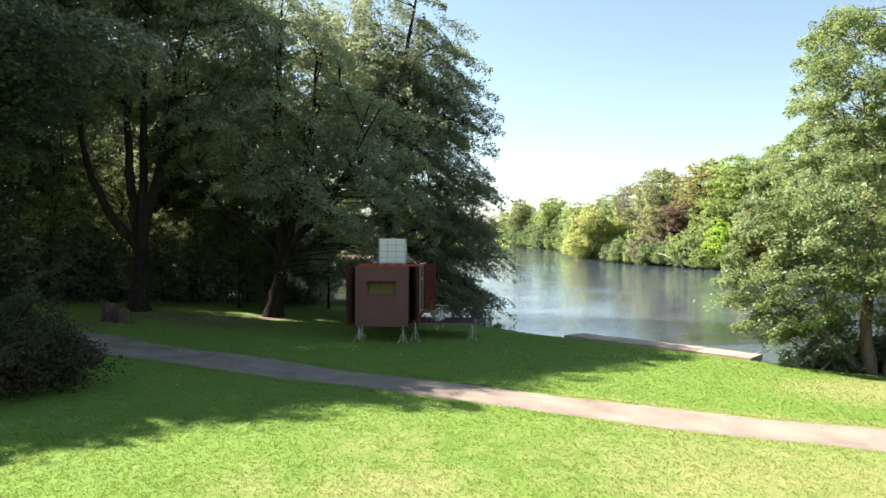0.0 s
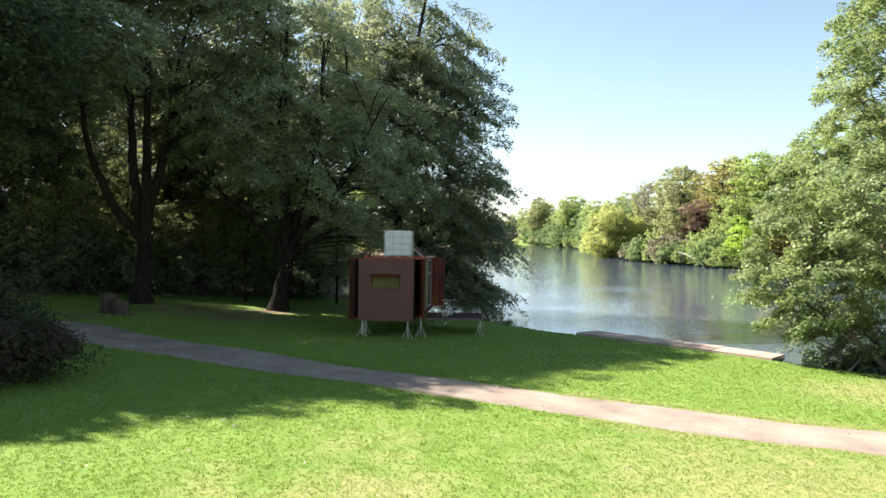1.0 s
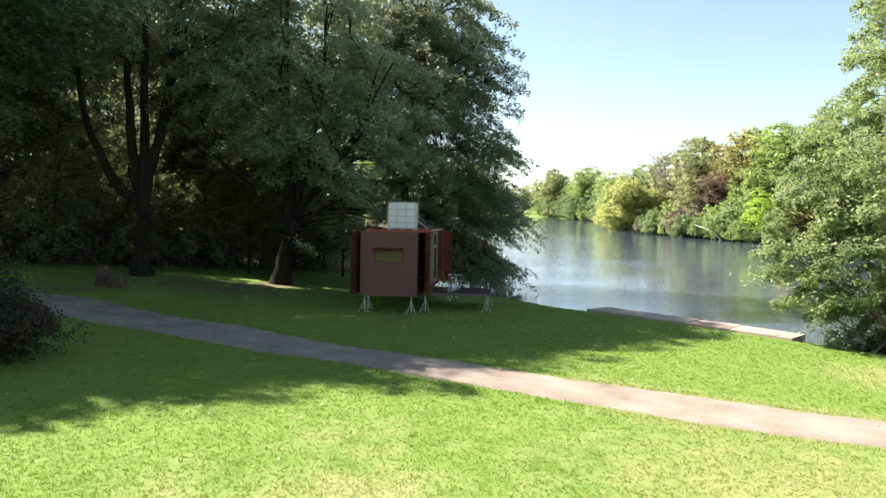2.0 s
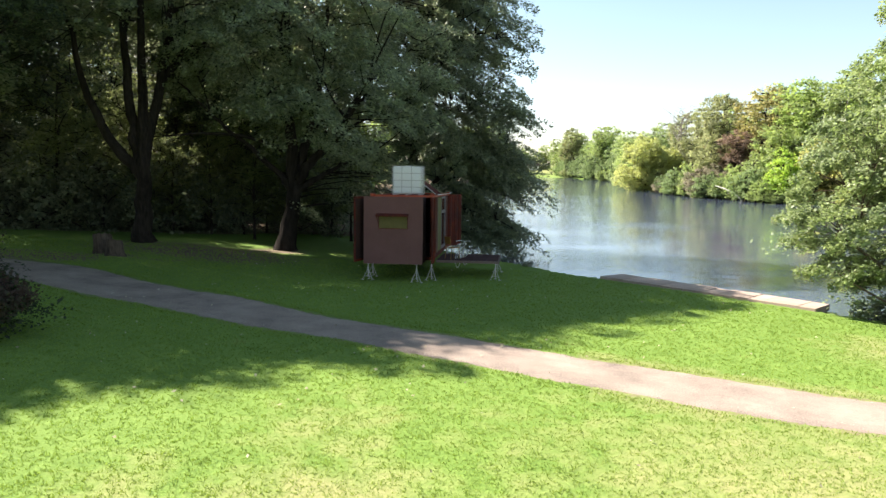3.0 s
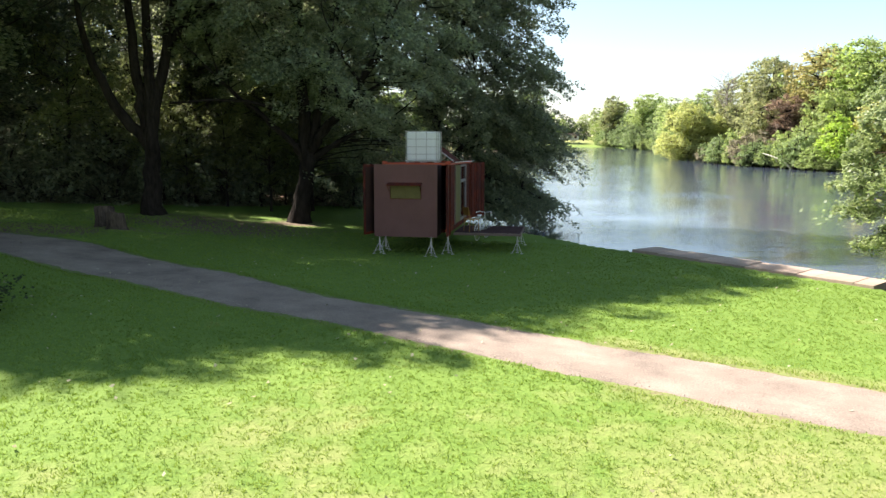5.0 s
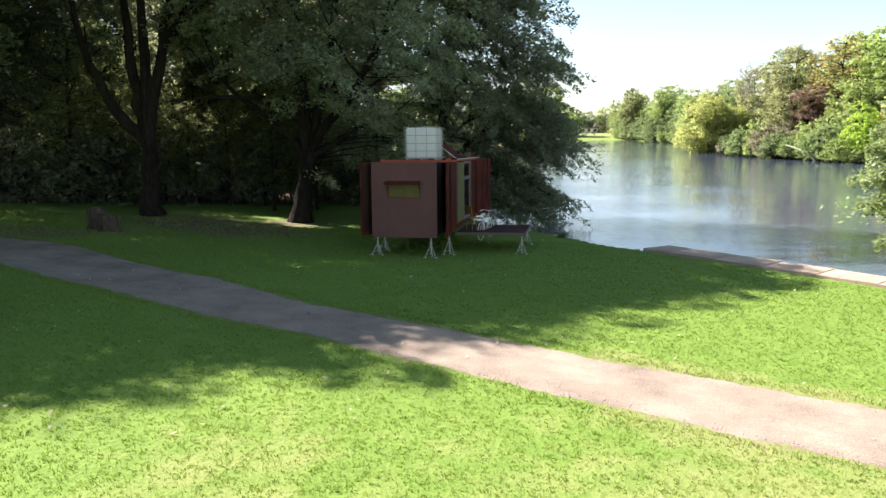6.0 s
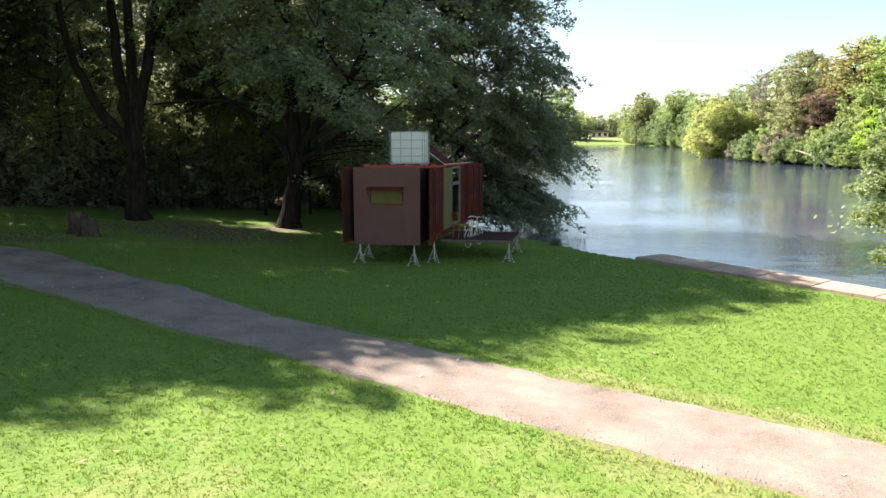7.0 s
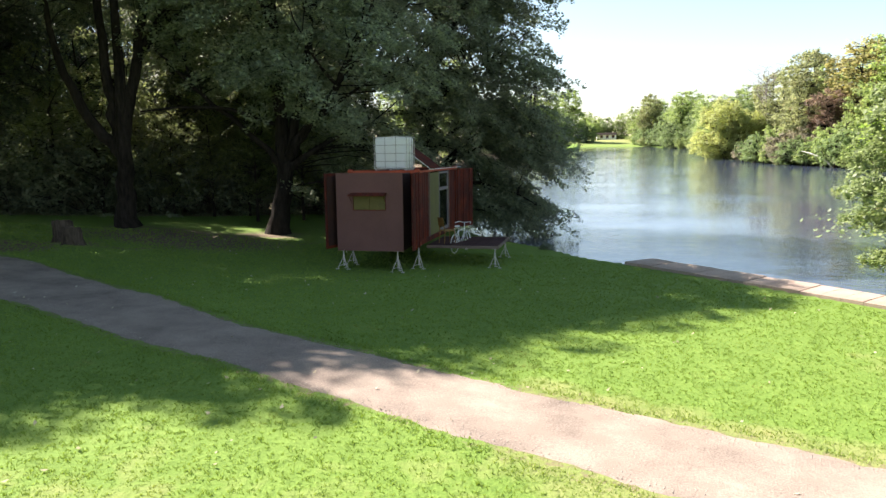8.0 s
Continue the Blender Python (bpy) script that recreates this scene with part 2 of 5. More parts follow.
def array_mesh(name, verts, faces, material, parent=None, smooth=False):
    """A mesh from numpy arrays; all faces have the same number of corners."""
    verts, faces = np.asarray(verts, dtype=np.float32), np.asarray(faces, dtype=np.int32)
    me = bpy.data.meshes.new(name)
    me.vertices.add(len(verts))
    me.vertices.foreach_set("co", verts.ravel())
    k = faces.shape[1]
    me.loops.add(faces.size)
    me.loops.foreach_set("vertex_index", faces.ravel())
    me.polygons.add(len(faces))
    me.polygons.foreach_set("loop_start", np.arange(0, faces.size, k, dtype=np.int32))
    me.update(calc_edges=True)
    me.validate()
    if smooth:
        me.shade_smooth()
    me.materials.append(material)
    ob = new(name, me)
    if parent is not None:
        ob.parent = parent
    return ob


def box(x0, x1, y0, y1, z0, z1, bevel=0.008, bm=None):
    bm = bm or bmesh.new()
    made = bmesh.ops.create_cube(bm, size=1, matrix=Matrix.LocRotScale(((x0 + x1) / 2, (y0 + y1) / 2, (z0 + z1) / 2), None, (x1 - x0, y1 - y0, z1 - z0)))
    if bevel:
        vs = set(made["verts"])
        bmesh.ops.bevel(bm, geom=[e for e in bm.edges if e.verts[0] in vs], offset=bevel, segments=1, affect="EDGES")
    return bm


def rod(a, b, r, sides=8, r2=None, bm=None):
    bm = bm or bmesh.new()
    a, b = Vector(a), Vector(b)
    m = Matrix.Translation((a + b) / 2) @ (b - a).to_track_quat("Z", "Y").to_matrix().to_4x4()
    bmesh.ops.create_cone(bm, cap_ends=True, segments=sides, radius1=r, radius2=r if r2 is None else r2, depth=(b - a).length, matrix=m)
    return bm


def ring(centre, axis, radius, tube_r, sides=28, bm=None):
    """A torus round axis."""
    bm = bm or bmesh.new()
    q = Vector(axis).to_track_quat("Z", "Y").to_matrix()
    rows = []
    for i in range(sides):
        a = 2 * math.pi * i / sides
        row = []
        for j in range(6):
            b = 2 * math.pi * j / 6
            rr = radius + tube_r * math.cos(b)
            row.append(bm.verts.new(Vector(centre) + q @ Vector((rr * math.cos(a), rr * math.sin(a), tube_r * math.sin(b)))))
        rows.append(row)
    for i in range(sides):
        for j in range(6):
            bm.faces.new((rows[i][j], rows[(i + 1) % sides][j], rows[(i + 1) % sides][(j + 1) % 6], rows[i][(j + 1) % 6]))
    return bm


def empty(name, m):
    ob = new(name)
    ob.empty_display_size = 0.3
    ob.matrix_world = m
    return ob


# ---- ground, lake, path ----
WATER_Z = -0.55
LAKE = np.array([(13.0, 24.4), (11.95, 25.35), (10.0, 27.1), (7.9, 29.2), (5.9, 31.1), (4.3, 32.4), (2.8, 34.5), (1.0, 36.3), (-4, 43), (-9, 52), (-14, 80), (-12, 120),
                 (-5, 180), (2, 222), (9, 285), (18, 284), (27, 272), (32, 240), (36, 215), (29.5, 155), (28.5, 130), (31, 112), (36.5, 95), (46, 90), (62, 78), (75, 50), (70, 12), (40, 8), (20, 18), (14.9, 22.6)])


def lake_distance(x, y):
    """Metres to the shore, below zero in the lake."""
    best = np.full(x.shape, 1e9)
    inside = np.zeros(x.shape, bool)
    for (ax, ay), (bx, by) in zip(LAKE, np.roll(LAKE, -1, 0)):
        dx, dy = bx - ax, by - ay
        k = np.clip(((x - ax) * dx + (y - ay) * dy) / (dx * dx + dy * dy), 0, 1)
        best = np.minimum(best, np.hypot(x - ax - k * dx, y - ay - k * dy))
        crosses = (ay > y) != (by > y)
        with np.errstate(divide="ignore", invalid="ignore"):
            inside ^= crosses & (x < (bx - ax) * (y - ay) / (by - ay) + ax)
    return np.where(inside, -best, best)


def ground_z(x, y):
    x, y = np.asarray(x, float), np.asarray(y, float)
    yy = np.clip(y, -6, 44)
    xx = np.clip(x, -26, 24)
    h = 0.935 - 0.0375 * xx - 0.0345 * yy
    h = h - 0.15 * np.exp(-((x + 1.5) / 6.0) ** 2 - ((y - 28.0) / 4.5) ** 2)
    # the bank rises towards the wood
    k = np.clip((-9.0 - x) / 4.0, 0, 1)
    h = h + 0.24 * k * k * (3 - 2 * k) + 0.12 * np.exp(-((x + 8.5) / 4.0) ** 2 - ((y - 33.5) / 3.5) ** 2)
    h = np.maximum(h, -0.36)
    h = h + 0.025 * np.sin(x * 0.55 + 1.3) * np.sin(y * 0.47) + 0.012 * np.sin(x * 1.7 + y * 1.1)
    h = np.where(y > 44, np.maximum(h, -0.1), h)
    h = np.where((x > 24) & (y > 60) & (y < 225), -0.44, h)
    h = np.where(y > 270, np.minimum(-0.35 + 0.07 * (y - 280), 1.6), h)
    d = lake_distance(x, y)
    k = np.clip((d + 0.45) / 0.5, 0, 1)
    return -1.5 + (h + 1.5) * k * k * (3 - 2 * k)


def spaced(stops):
    out = []
    for (a, b, step) in stops:
        out += list(np.arange(a, b - step * 0.5, step))
    return np.array(out + [stops[-1][1]])


PATH_LINE = [(-40, 29.5), (-28, 25.6), (-20, 23.6), (-16, 23.0), (-14, 22.85), (-12.3, 22.6), (-11, 22.2), (-8.5, 21.2), (-7.1, 20.5), (-5.1, 19.5), (-3.3, 18.5), (-1.6, 17.8), (0.4, 16.8), (2.4, 15.95), (4.55, 15.05), (7.5, 14.0), (10.5, 13.1), (20, 10.2), (45, 3)]


def path_half(x):
    """Half the path's width: it widens towards the wood."""
    return np.interp(x, (-20, -13, -8.5, -5, -1.6, 2.4, 5), (1.6, 1.6, 1.36, 1.14, 1.0, 1.06, 1.12))


TRUNKS = [(-14.3, 32.4), (-8.3, 33.7), (-3.6, 40.6), (-13.0, 27.3)]

xs = spaced([(-900, -100, 50), (-100, -28, 6), (-28, 22, 0.3), (22, 100, 5), (100, 900, 50)])
ys = spaced([(-700, -60, 60), (-60, 4, 4), (4, 46, 0.3), (46, 250, 4), (250, 1500, 60)])
gx, gy = np.meshgrid(xs, ys)
gz = ground_z(gx, gy)
nx, ny = len(xs), len(ys)
idx = np.arange(nx * ny).reshape(ny, nx)
quads = np.stack([idx[:-1, :-1], idx[:-1, 1:], idx[1:, 1:], idx[1:, :-1]], -1).reshape(-1, 4)
ground = array_mesh("ground", np.stack([gx, gy, gz], -1).reshape(-1, 3), quads, LAWN, smooth=True)
tagged(ground, "mown green lawn with dry patches sloping to the lake", "lawn", kind="structure")


def line_distance(x, y, pts):
    best = np.full(np.shape(x), 1e9)
    for (ax, ay), (bx, by) in zip(pts, pts[1:]):
        dx, dy = bx - ax, by - ay
        k = np.clip(((x - ax) * dx + (y - ay) * dy) / (dx * dx + dy * dy), 0, 1)
        best = np.minimum(best, np.hypot(x - ax - k * dx, y - ay - k * dy))
    return best


# worn and dry grass: along the path, round the trunks, on the sunny right
path_d = line_distance(gx, gy, PATH_LINE) - path_half(gx) + 1.12
bare_map = np.clip(1.0 - (path_d - 1.15) / 0.45, 0, 1) * 0.36
for tx, ty in TRUNKS:
    bare_map = np.maximum(bare_map, np.clip(1.0 - np.hypot((gx - tx) / 1.5, (gy - ty)) / 1.6, 0, 1) * 0.6)
# the sandy junction by the stumps, the worn track past the trees, the soil of the wood
bare_map = np.maximum(bare_map, np.clip(1.25 - np.hypot((gx + 15.6) / 3.4, (gy - 25.9) / 1.7), 0, 1))
bare_map = np.maximum(bare_map, np.clip(1 - np.hypot((gx + 8.4) / 2.2, (gy - 32.9) / 0.8), 0, 1) * 0.9)
bare_map = np.maximum(bare_map, np.clip(1 - line_distance(gx, gy, [(-13.6, 26.5), (-10.9, 27.6), (-9.2, 29.5), (-6.0, 32.0)]) / 0.7, 0, 1) * 0.42)
bare_map = np.maximum(bare_map, np.clip(1.3 - np.hypot((gx + 11.2) / 5.6, (gy - 30.6) / 2.6), 0, 1) * 0.68)
wood_line = np.interp(gx, (-28, -22, -16, -13, -10), (34, 35, 37, 38.5, 44))
bare_map = np.maximum(bare_map, np.where((gy > wood_line) & (gx < -6) & (lake_distance(gx, gy) > 0), 0.45, 0))
bare_map = np.maximum(bare_map, np.where((gx > 25) & (gy > 60) & (gy < 225), 0.35, 0))
bare_map = np.maximum(bare_map, np.where((gx < 0) & (gy > 44) & (gy < 225), 0.8, 0))


def dryness(x, y, path_d):
    d = np.clip(1.15 - np.hypot((x - 13.5) / 4.8, (y - 19) / 3.3), 0, 1) * 0.8
    d = np.maximum(d, np.clip(1.2 - np.hypot((x - 6.2) / 6.5, (y - 10.5) / 4.5), 0, 1) * 0.5)
    d = np.maximum(d, np.where(x > 3, np.clip(1.5 - np.abs(path_d - 1.2) / 0.6, 0, 1) * 0.42, 0))
    for px, py, rx, ry, amount in ((-0.4, 9.4, 1.8, 1.6, 0.55), (-0.9, 11.6, 1.5, 2.6, 0.32), (-2.6, 9.2, 1.6, 1.5, 0.3), (2.4, 8.6, 2.0, 1.2, 0.3)):
        d = np.maximum(d, np.clip(1.2 - np.hypot((x - px) / rx, (y - py) / ry), 0, 1) * amount)
    return np.maximum(d, np.where(y > 270, 0.62, 0))


dry_map = dryness(gx, gy, path_d)
for att_name, values in (("bare", bare_map), ("dry", dry_map)):
    att = ground.data.attributes.new(att_name, "FLOAT", "POINT")
    att.data.foreach_set("value", values.astype(np.float32).ravel())

water = array_mesh("water", [(-60, 15, WATER_Z), (110, 0, WATER_Z), (110, 260, WATER_Z), (-60, 260, WATER_Z)], [(0, 1, 2, 3)], WATER)
tagged(water, "calm rippled lake water mirroring sky and trees", "lake", kind="structure")


def smooth_line(pts, step):
    """Points every step along a smooth curve through pts, with the way across."""
    p = np.array(pts, float)
    t = np.concatenate([[0], np.cumsum(np.hypot(*np.diff(p, axis=0).T))])
    fine = np.linspace(0, t[-1], int(t[-1] / step))
    m = np.gradient(p, t, axis=0)
    k = np.clip(np.searchsorted(t, fine) - 1, 0, len(t) - 2)
    h = (t[k + 1] - t[k])[:, None]
    u = ((fine - t[k]) / (t[k + 1] - t[k]))[:, None]
    q = (2 * u**3 - 3 * u**2 + 1) * p[k] + (u**3 - 2 * u**2 + u) * h * m[k] + (-2 * u**3 + 3 * u**2) * p[k + 1] + (u**3 - u**2) * h * m[k + 1]
    d = np.gradient(q, axis=0)
    d /= np.hypot(d[:, 0], d[:, 1])[:, None]
    return q, np.stack([-d[:, 1], d[:, 0]], 1), fine


def make_path():
    line, across, along = smooth_line(PATH_LINE, 0.12)
    wob = np.array([[noise.noise((a * 0.5, 3.1, 0)) * 0.22 + noise.noise((a * 2.1, 7.7, 0)) * 0.10 + noise.noise((a * 6.5, 2.2, 5)) * 0.07, noise.noise((a * 0.5, 13.1, 4)) * 0.22 + noise.noise((a * 2.3, 17.7, 2)) * 0.10 + noise.noise((a * 6.9, 9.2, 8)) * 0.07] for a in along])
    cuts = [-1.0, -0.93, -0.8, -0.4, 0, 0.4, 0.8, 0.93, 1.0]
    lift = [-0.02, 0.004, 0.014, 0.024, 0.028, 0.024, 0.014, 0.004, -0.02]
    rows = []
    for c, z in zip(cuts, lift):
        half = path_half(line[:, 0]) + np.where(c < 0, wob[:, 0], wob[:, 1])
        q = line + across * (c * half)[:, None]
        rows.append(np.column_stack([q, ground_z(q[:, 0], q[:, 1]) + z]))
    v = np.stack(rows, 1)
    n_a, n_c = v.shape[:2]
    i = np.arange(n_a * n_c).reshape(n_a, n_c)
    f = np.stack([i[:-1, :-1], i[1:, :-1], i[1:, 1:], i[:-1, 1:]], -1).reshape(-1, 4)
    ob = array_mesh("path", v.reshape(-1, 3), f[:, ::-1], GRAVEL, smooth=True)
    tagged(ob, "pale trodden gravel footpath curving through the lawn", "path", kind="structure")


make_path()


def make_quay():
    """A walkway of coping slabs along the water's edge."""
    a, b = Vector((5.72, 31.0, 0)), Vector((11.72, 25.25, 0))
    way = (b - a).normalized()
    root = empty("quay_wall", Matrix.Translation((a.x, a.y, -0.5)))
    tagged(root, "low pinkish stone quay edging the lawn by the lake", "quay", kind="structure")
    n, wide = 15, 1.18
    step = (b - a).length / n
    turn = math.degrees(math.atan2(way.y, way.x))
    for k in range(n):
        bm = box(0.003, step - 0.003, -0.04, wide + random.uniform(-0.015, 0.015), 0.0, 0.22, 0.007)
        if k == 0:
            for v in bm.verts:
                if v.co.x < 0.2:
                    v.co.x += 0.25 if v.co.y > 0.5 else 0.0
        ob = part("slab", bm, COPING, root)
        c = a + way * step * k
        ob.matrix_basis = Matrix.Translation((c.x - a.x, c.y - a.y, 0.0 + 0.007 * math.sin(k * 2.1))) @ pose(0, 0, 0, random.uniform(-0.5, 0.5), random.uniform(-0.4, 0.4), turn)
    # footing block in the near-black bark material
    ob = part("footing", box(0.3, step * n - 0.1, 0.0, wide - 0.1, -0.75, -0.01, 0.01), BARK, root, "dark footing under the quay slabs")
    ob.matrix_basis = pose(0, 0, 0, 0, 0, turn)


make_quay()


# ---- the container house ----
HUT = pose(-0.95, 28.25, -0.05, -1.6, 0, -2.1)
FLOOR, TOP, WIDE, LONG = 0.66, 3.08, 2.40, 6.0


def corrugated(length, z0, z1, depth=0.022, pitch=0.278, thick=0.004):
    """A sheet with upright folds along x from 0 to length, standing on y = 0."""
    bm = bmesh.new()
    pts, x = [], 0.0
    while x < length - 1e-6:
        for dx, y in ((0, 0), (0.072, 0), (0.139, depth), (0.211, depth)):
            if x + dx < length:
                pts.append((x + dx, y))
        x += pitch
    pts.append((length, 0))
    for off in (0, thick):
        low = [bm.verts.new((px, py + off, z0)) for px, py in pts]
        high = [bm.verts.new((px, py + off, z1)) for px, py in pts]
        for k in range(len(pts) - 1):
            bm.faces.new((low[k], low[k + 1], high[k + 1], high[k]) if off == 0 else (low[k + 1], low[k], high[k], high[k + 1]))
    return bm


def placed(ob, m):
    ob.matrix_basis = m
    return ob


def door_leaf(parent, hinge, tip, label):
    """An end door of the container: frame, corrugated skin, lock bars, hinges."""
    hx, hy = hinge
    length = math.hypot(tip[0] - hx, tip[1] - hy)
    ang = math.degrees(math.atan2(tip[1] - hy, tip[0] - hx))
    skin = placed(part("door", corrugated(length - 0.12, FLOOR + 0.08, TOP - 0.12, 0.014, 0.29), RED, parent, label), pose(hx, hy, 0, 0, 0, ang) @ pose(0.06, -0.015, 0))
    back = pose(-0.06, 0.015, 0)
    for x0, x1, z0, z1 in ((0, 0.07, FLOOR, TOP - 0.04), (length - 0.07, length, FLOOR, TOP - 0.04), (0.07, length - 0.07, FLOOR, FLOOR + 0.09), (0.07, length - 0.07, TOP - 0.13, TOP - 0.04)):
        placed(part("door_frame", box(x0, x1, -0.03, 0.03, z0, z1, 0.006), RED, skin), back)
    sgn = -1 if ang < -90 or 0 < ang < 90 else 1
    # near-black sheet laid over the red inner face
    placed(part("door_lining", box(0.072, length - 0.072, -sgn * 0.029 - 0.004, -sgn * 0.029 + 0.004, FLOOR + 0.092, TOP - 0.132, 0), DARK_IN, skin, "dark sheet over the door's inner face"), back)
    for k in (0.35, 0.75):
        placed(part("lock_bar", rod((length * k, sgn * 0.06, FLOOR - 0.01), (length * k, sgn * 0.06, TOP - 0.06), 0.017), RED, skin), back)
    return skin


def jack(parent, x, y, top, low=0.0, spread=0.21):
    """An adjustable tripod stand under the container."""
    post = part("jack", rod((x, y, low + 0.1), (x, y, top), 0.018, 8), STEEL, parent, "galvanised screw jack stand with splayed feet")
    part("collar", rod((x, y, low + 0.66 * (top - low)), (x, y, low + 0.75 * (top - low)), 0.034, 8), STEEL, post)
    part("head_plate", box(x - 0.07, x + 0.07, y - 0.07, y + 0.07, top - 0.012, top + 0.004, 0.002), STEEL, post)
    for k in range(3):
        a = radians(90 + 120 * k)
        fx, fy = x + spread * math.cos(a), y + spread * math.sin(a)
        part("leg", rod((fx, fy, low + 0.02), (x, y, low + 0.68 * (top - low)), 0.012, 6), STEEL, post)
        part("foot", box(fx - 0.05, fx + 0.05, fy - 0.05, fy + 0.05, low, low + 0.02, 0.003), STEEL, post)
        part("brace", rod((x, y, low + 0.14), (x + 0.75 * spread * math.cos(a), y + 0.75 * spread * math.sin(a), low + 0.12), 0.008, 6), STEEL, post)
    return post


def make_hut():
    hut = empty("container_house", HUT)
    tagged(hut, "rust-red shipping container house on jack stands with open doors", "container house")
    w, t, f, n = WIDE, TOP, FLOOR, LONG
    # frame
    for x in (-w, -0.14):
        for y in (0, n - 0.14):
            part("corner_post", box(x, x + 0.14, y, y + 0.14, f + 0.11, t - 0.08, 0.01), RED, hut)
            for z in (f, t - 0.055):
                part("corner_casting", box(x - 0.012, x + 0.152, y - 0.012, y + 0.152, z, z + 0.118, 0.015), ORANGE, hut)
    for x in (-w, -0.07):
        part("top_rail", box(x, x + 0.07, 0.152, n - 0.152, t - 0.06, t + 0.005, 0.006), ORANGE, hut)
        part("bottom_rail", box(x, x + 0.07, 0.152, n - 0.152, f, f + 0.15, 0.006), RED, hut)
    for y in (0.0, n - 0.08):
        part("header", box(-w + 0.152, -0.152, y, y + 0.08, t - 0.075, t + 0.02, 0.006), ORANGE, hut)
        part("sill", box(-w + 0.152, -0.152, y, y + 0.08, f, f + 0.12, 0.006), RED, hut)
    part("floor_plate", box(-w + 0.075, -0.075, 0.085, n - 0.085, f + 0.02, f + 0.14, 0.004), DARK_IN, hut, "dark timber floor")
    roof = part("roof", corrugated(n - 0.3, 0, w - 0.15, 0.02), RED, hut)
    roof.matrix_basis = Matrix(((0, 0, 1, -w + 0.075), (1, 0, 0, 0.15), (0, -1, 0, t - 0.01), (0, 0, 0, 1)))
    # side walls
    placed(part("side_wall", corrugated(n - 0.29, f + 0.15, t - 0.06), RED, hut), pose(-w + 0.012, 0.145, 0, 0, 0, 90) @ pose(0, -0.04, 0))
    placed(part("side_wall", corrugated(1.28, f + 0.15, t - 0.06), RED, hut), pose(-0.05, 0.145, 0, 0, 0, 90))
    placed(part("side_wall", corrugated(1.30, f + 0.15, t - 0.06), RED, hut), pose(-0.05, n - 1.445, 0, 0, 0, 90))
    # opening in the side: frame, pale infill, glazed door
    part("opening_frame", box(-0.10, 0.0, 1.43, 1.49, f + 0.15, t - 0.06, 0.004), TIMBER, hut)
    part("opening_frame", box(-0.10, 0.0, n - 1.51, n - 1.45, f + 0.15, t - 0.06, 0.004), TIMBER, hut)
    part("infill_panel", box(-0.075, -0.045, 1.495, 2.98, f + 0.155, t - 0.1, 0.004), LIME, hut, "pale yellow-green infill panel")
    door = part("glazed_door", box(-0.09, -0.03, 2.985, 3.04, f + 0.155, t - 0.09, 0.004), GREY, hut, "grey-framed glazed door")
    part("stile", box(-0.09, -0.03, 4.43, 4.485, f + 0.155, t - 0.09, 0.004), GREY, door)
    for z0, z1 in ((f + 0.155, f + 0.27), (t - 0.78, t - 0.66), (t - 0.17, t - 0.09)):
        part("rail", box(-0.09, -0.03, 3.043, 4.427, z0, z1, 0.004), GREY, door)
    part("pane", box(-0.064, -0.056, 3.03, 4.44, f + 0.26, t - 0.77, 0), DARK_GLASS, door)
    part("pane", box(-0.064, -0.056, 3.03, 4.44, t - 0.67, t - 0.16, 0), DARK_GLASS, door)
    # lining of the inside
    part("lining", box(-w + 0.10, -w + 0.12, 0.1, n - 0.1, f + 0.145, t - 0.08, 0.0), DARK_IN, hut)
    part("lining", box(-w + 0.125, -0.12, n - 0.12, n - 0.1, f + 0.145, t - 0.08, 0.0), DARK_IN, hut)
    # end doors, swung wide
    door_leaf(hut, (-w + 0.0, -0.03), (-w - 0.36, -1.15), "left rust-red corrugated container door standing open")
    door_leaf(hut, (0.0, -0.03), (0.10, -1.22), "rust-red corrugated container door standing open")
    door_leaf(hut, (0.0, n + 0.03), (0.44, n + 1.06), "rust-red corrugated container door standing open")
    door_leaf(hut, (-w, n + 0.03), (-w - 0.40, n + 1.10), "rust-red corrugated container door standing open")
    # the boarded bay between the front doors
    x0, x1, y0, z0, z1 = -2.45, -0.27, -0.98, 0.60, t - 0.035
    bay = part("bay", box(x0 + 0.02, x1 - 0.02, y0 + 0.03, -0.005, z0 + 0.02, z1 - 0.02, 0.004), DARK_IN, hut, "dark-sided bay pushed out between the doors")
    wx0, wx1, wz0, wz1 = -1.90, -0.82, 1.88, 2.40
    cuts_x, cuts_z = (x0, wx0, wx1, x1), (z0, wz0, wz1, z1)
    for i in range(3):
        for k in range(3):
            if (i, k) != (1, 1):
                part("front_panel", box(cuts_x[i] + 0.0006, cuts_x[i + 1] - 0.0006, y0, y0 + 0.028, cuts_z[k] + 0.0006, cuts_z[k + 1] - 0.0006, 0), PANEL, bay, "mauve-brown boarding")
    win = part("window", box(wx0, wx1, y0 + 0.018, y0 + 0.026, wz0, wz1, 0), PLYWOOD, bay, "olive-yellow shuttered window under a tilted flap")
    for a, b, c, d in ((wx0, wx0 + 0.02, wz0, wz1), (wx1 - 0.02, wx1, wz0, wz1), (wx0 + 0.02, wx1 - 0.02, wz0, wz0 + 0.02), (wx0 + 0.02, wx1 - 0.02, wz1 - 0.02, wz1)):
        part("window_frame", box(a, b, y0 - 0.006, y0 + 0.017, c, d, 0.002), RED, win)
    part("mullion", box((wx0 + wx1) / 2 - 0.009, (wx0 + wx1) / 2 + 0.009, y0 + 0.002, y0 + 0.017, wz0 + 0.02, wz1 - 0.02, 0.002), PLYWOOD, win)
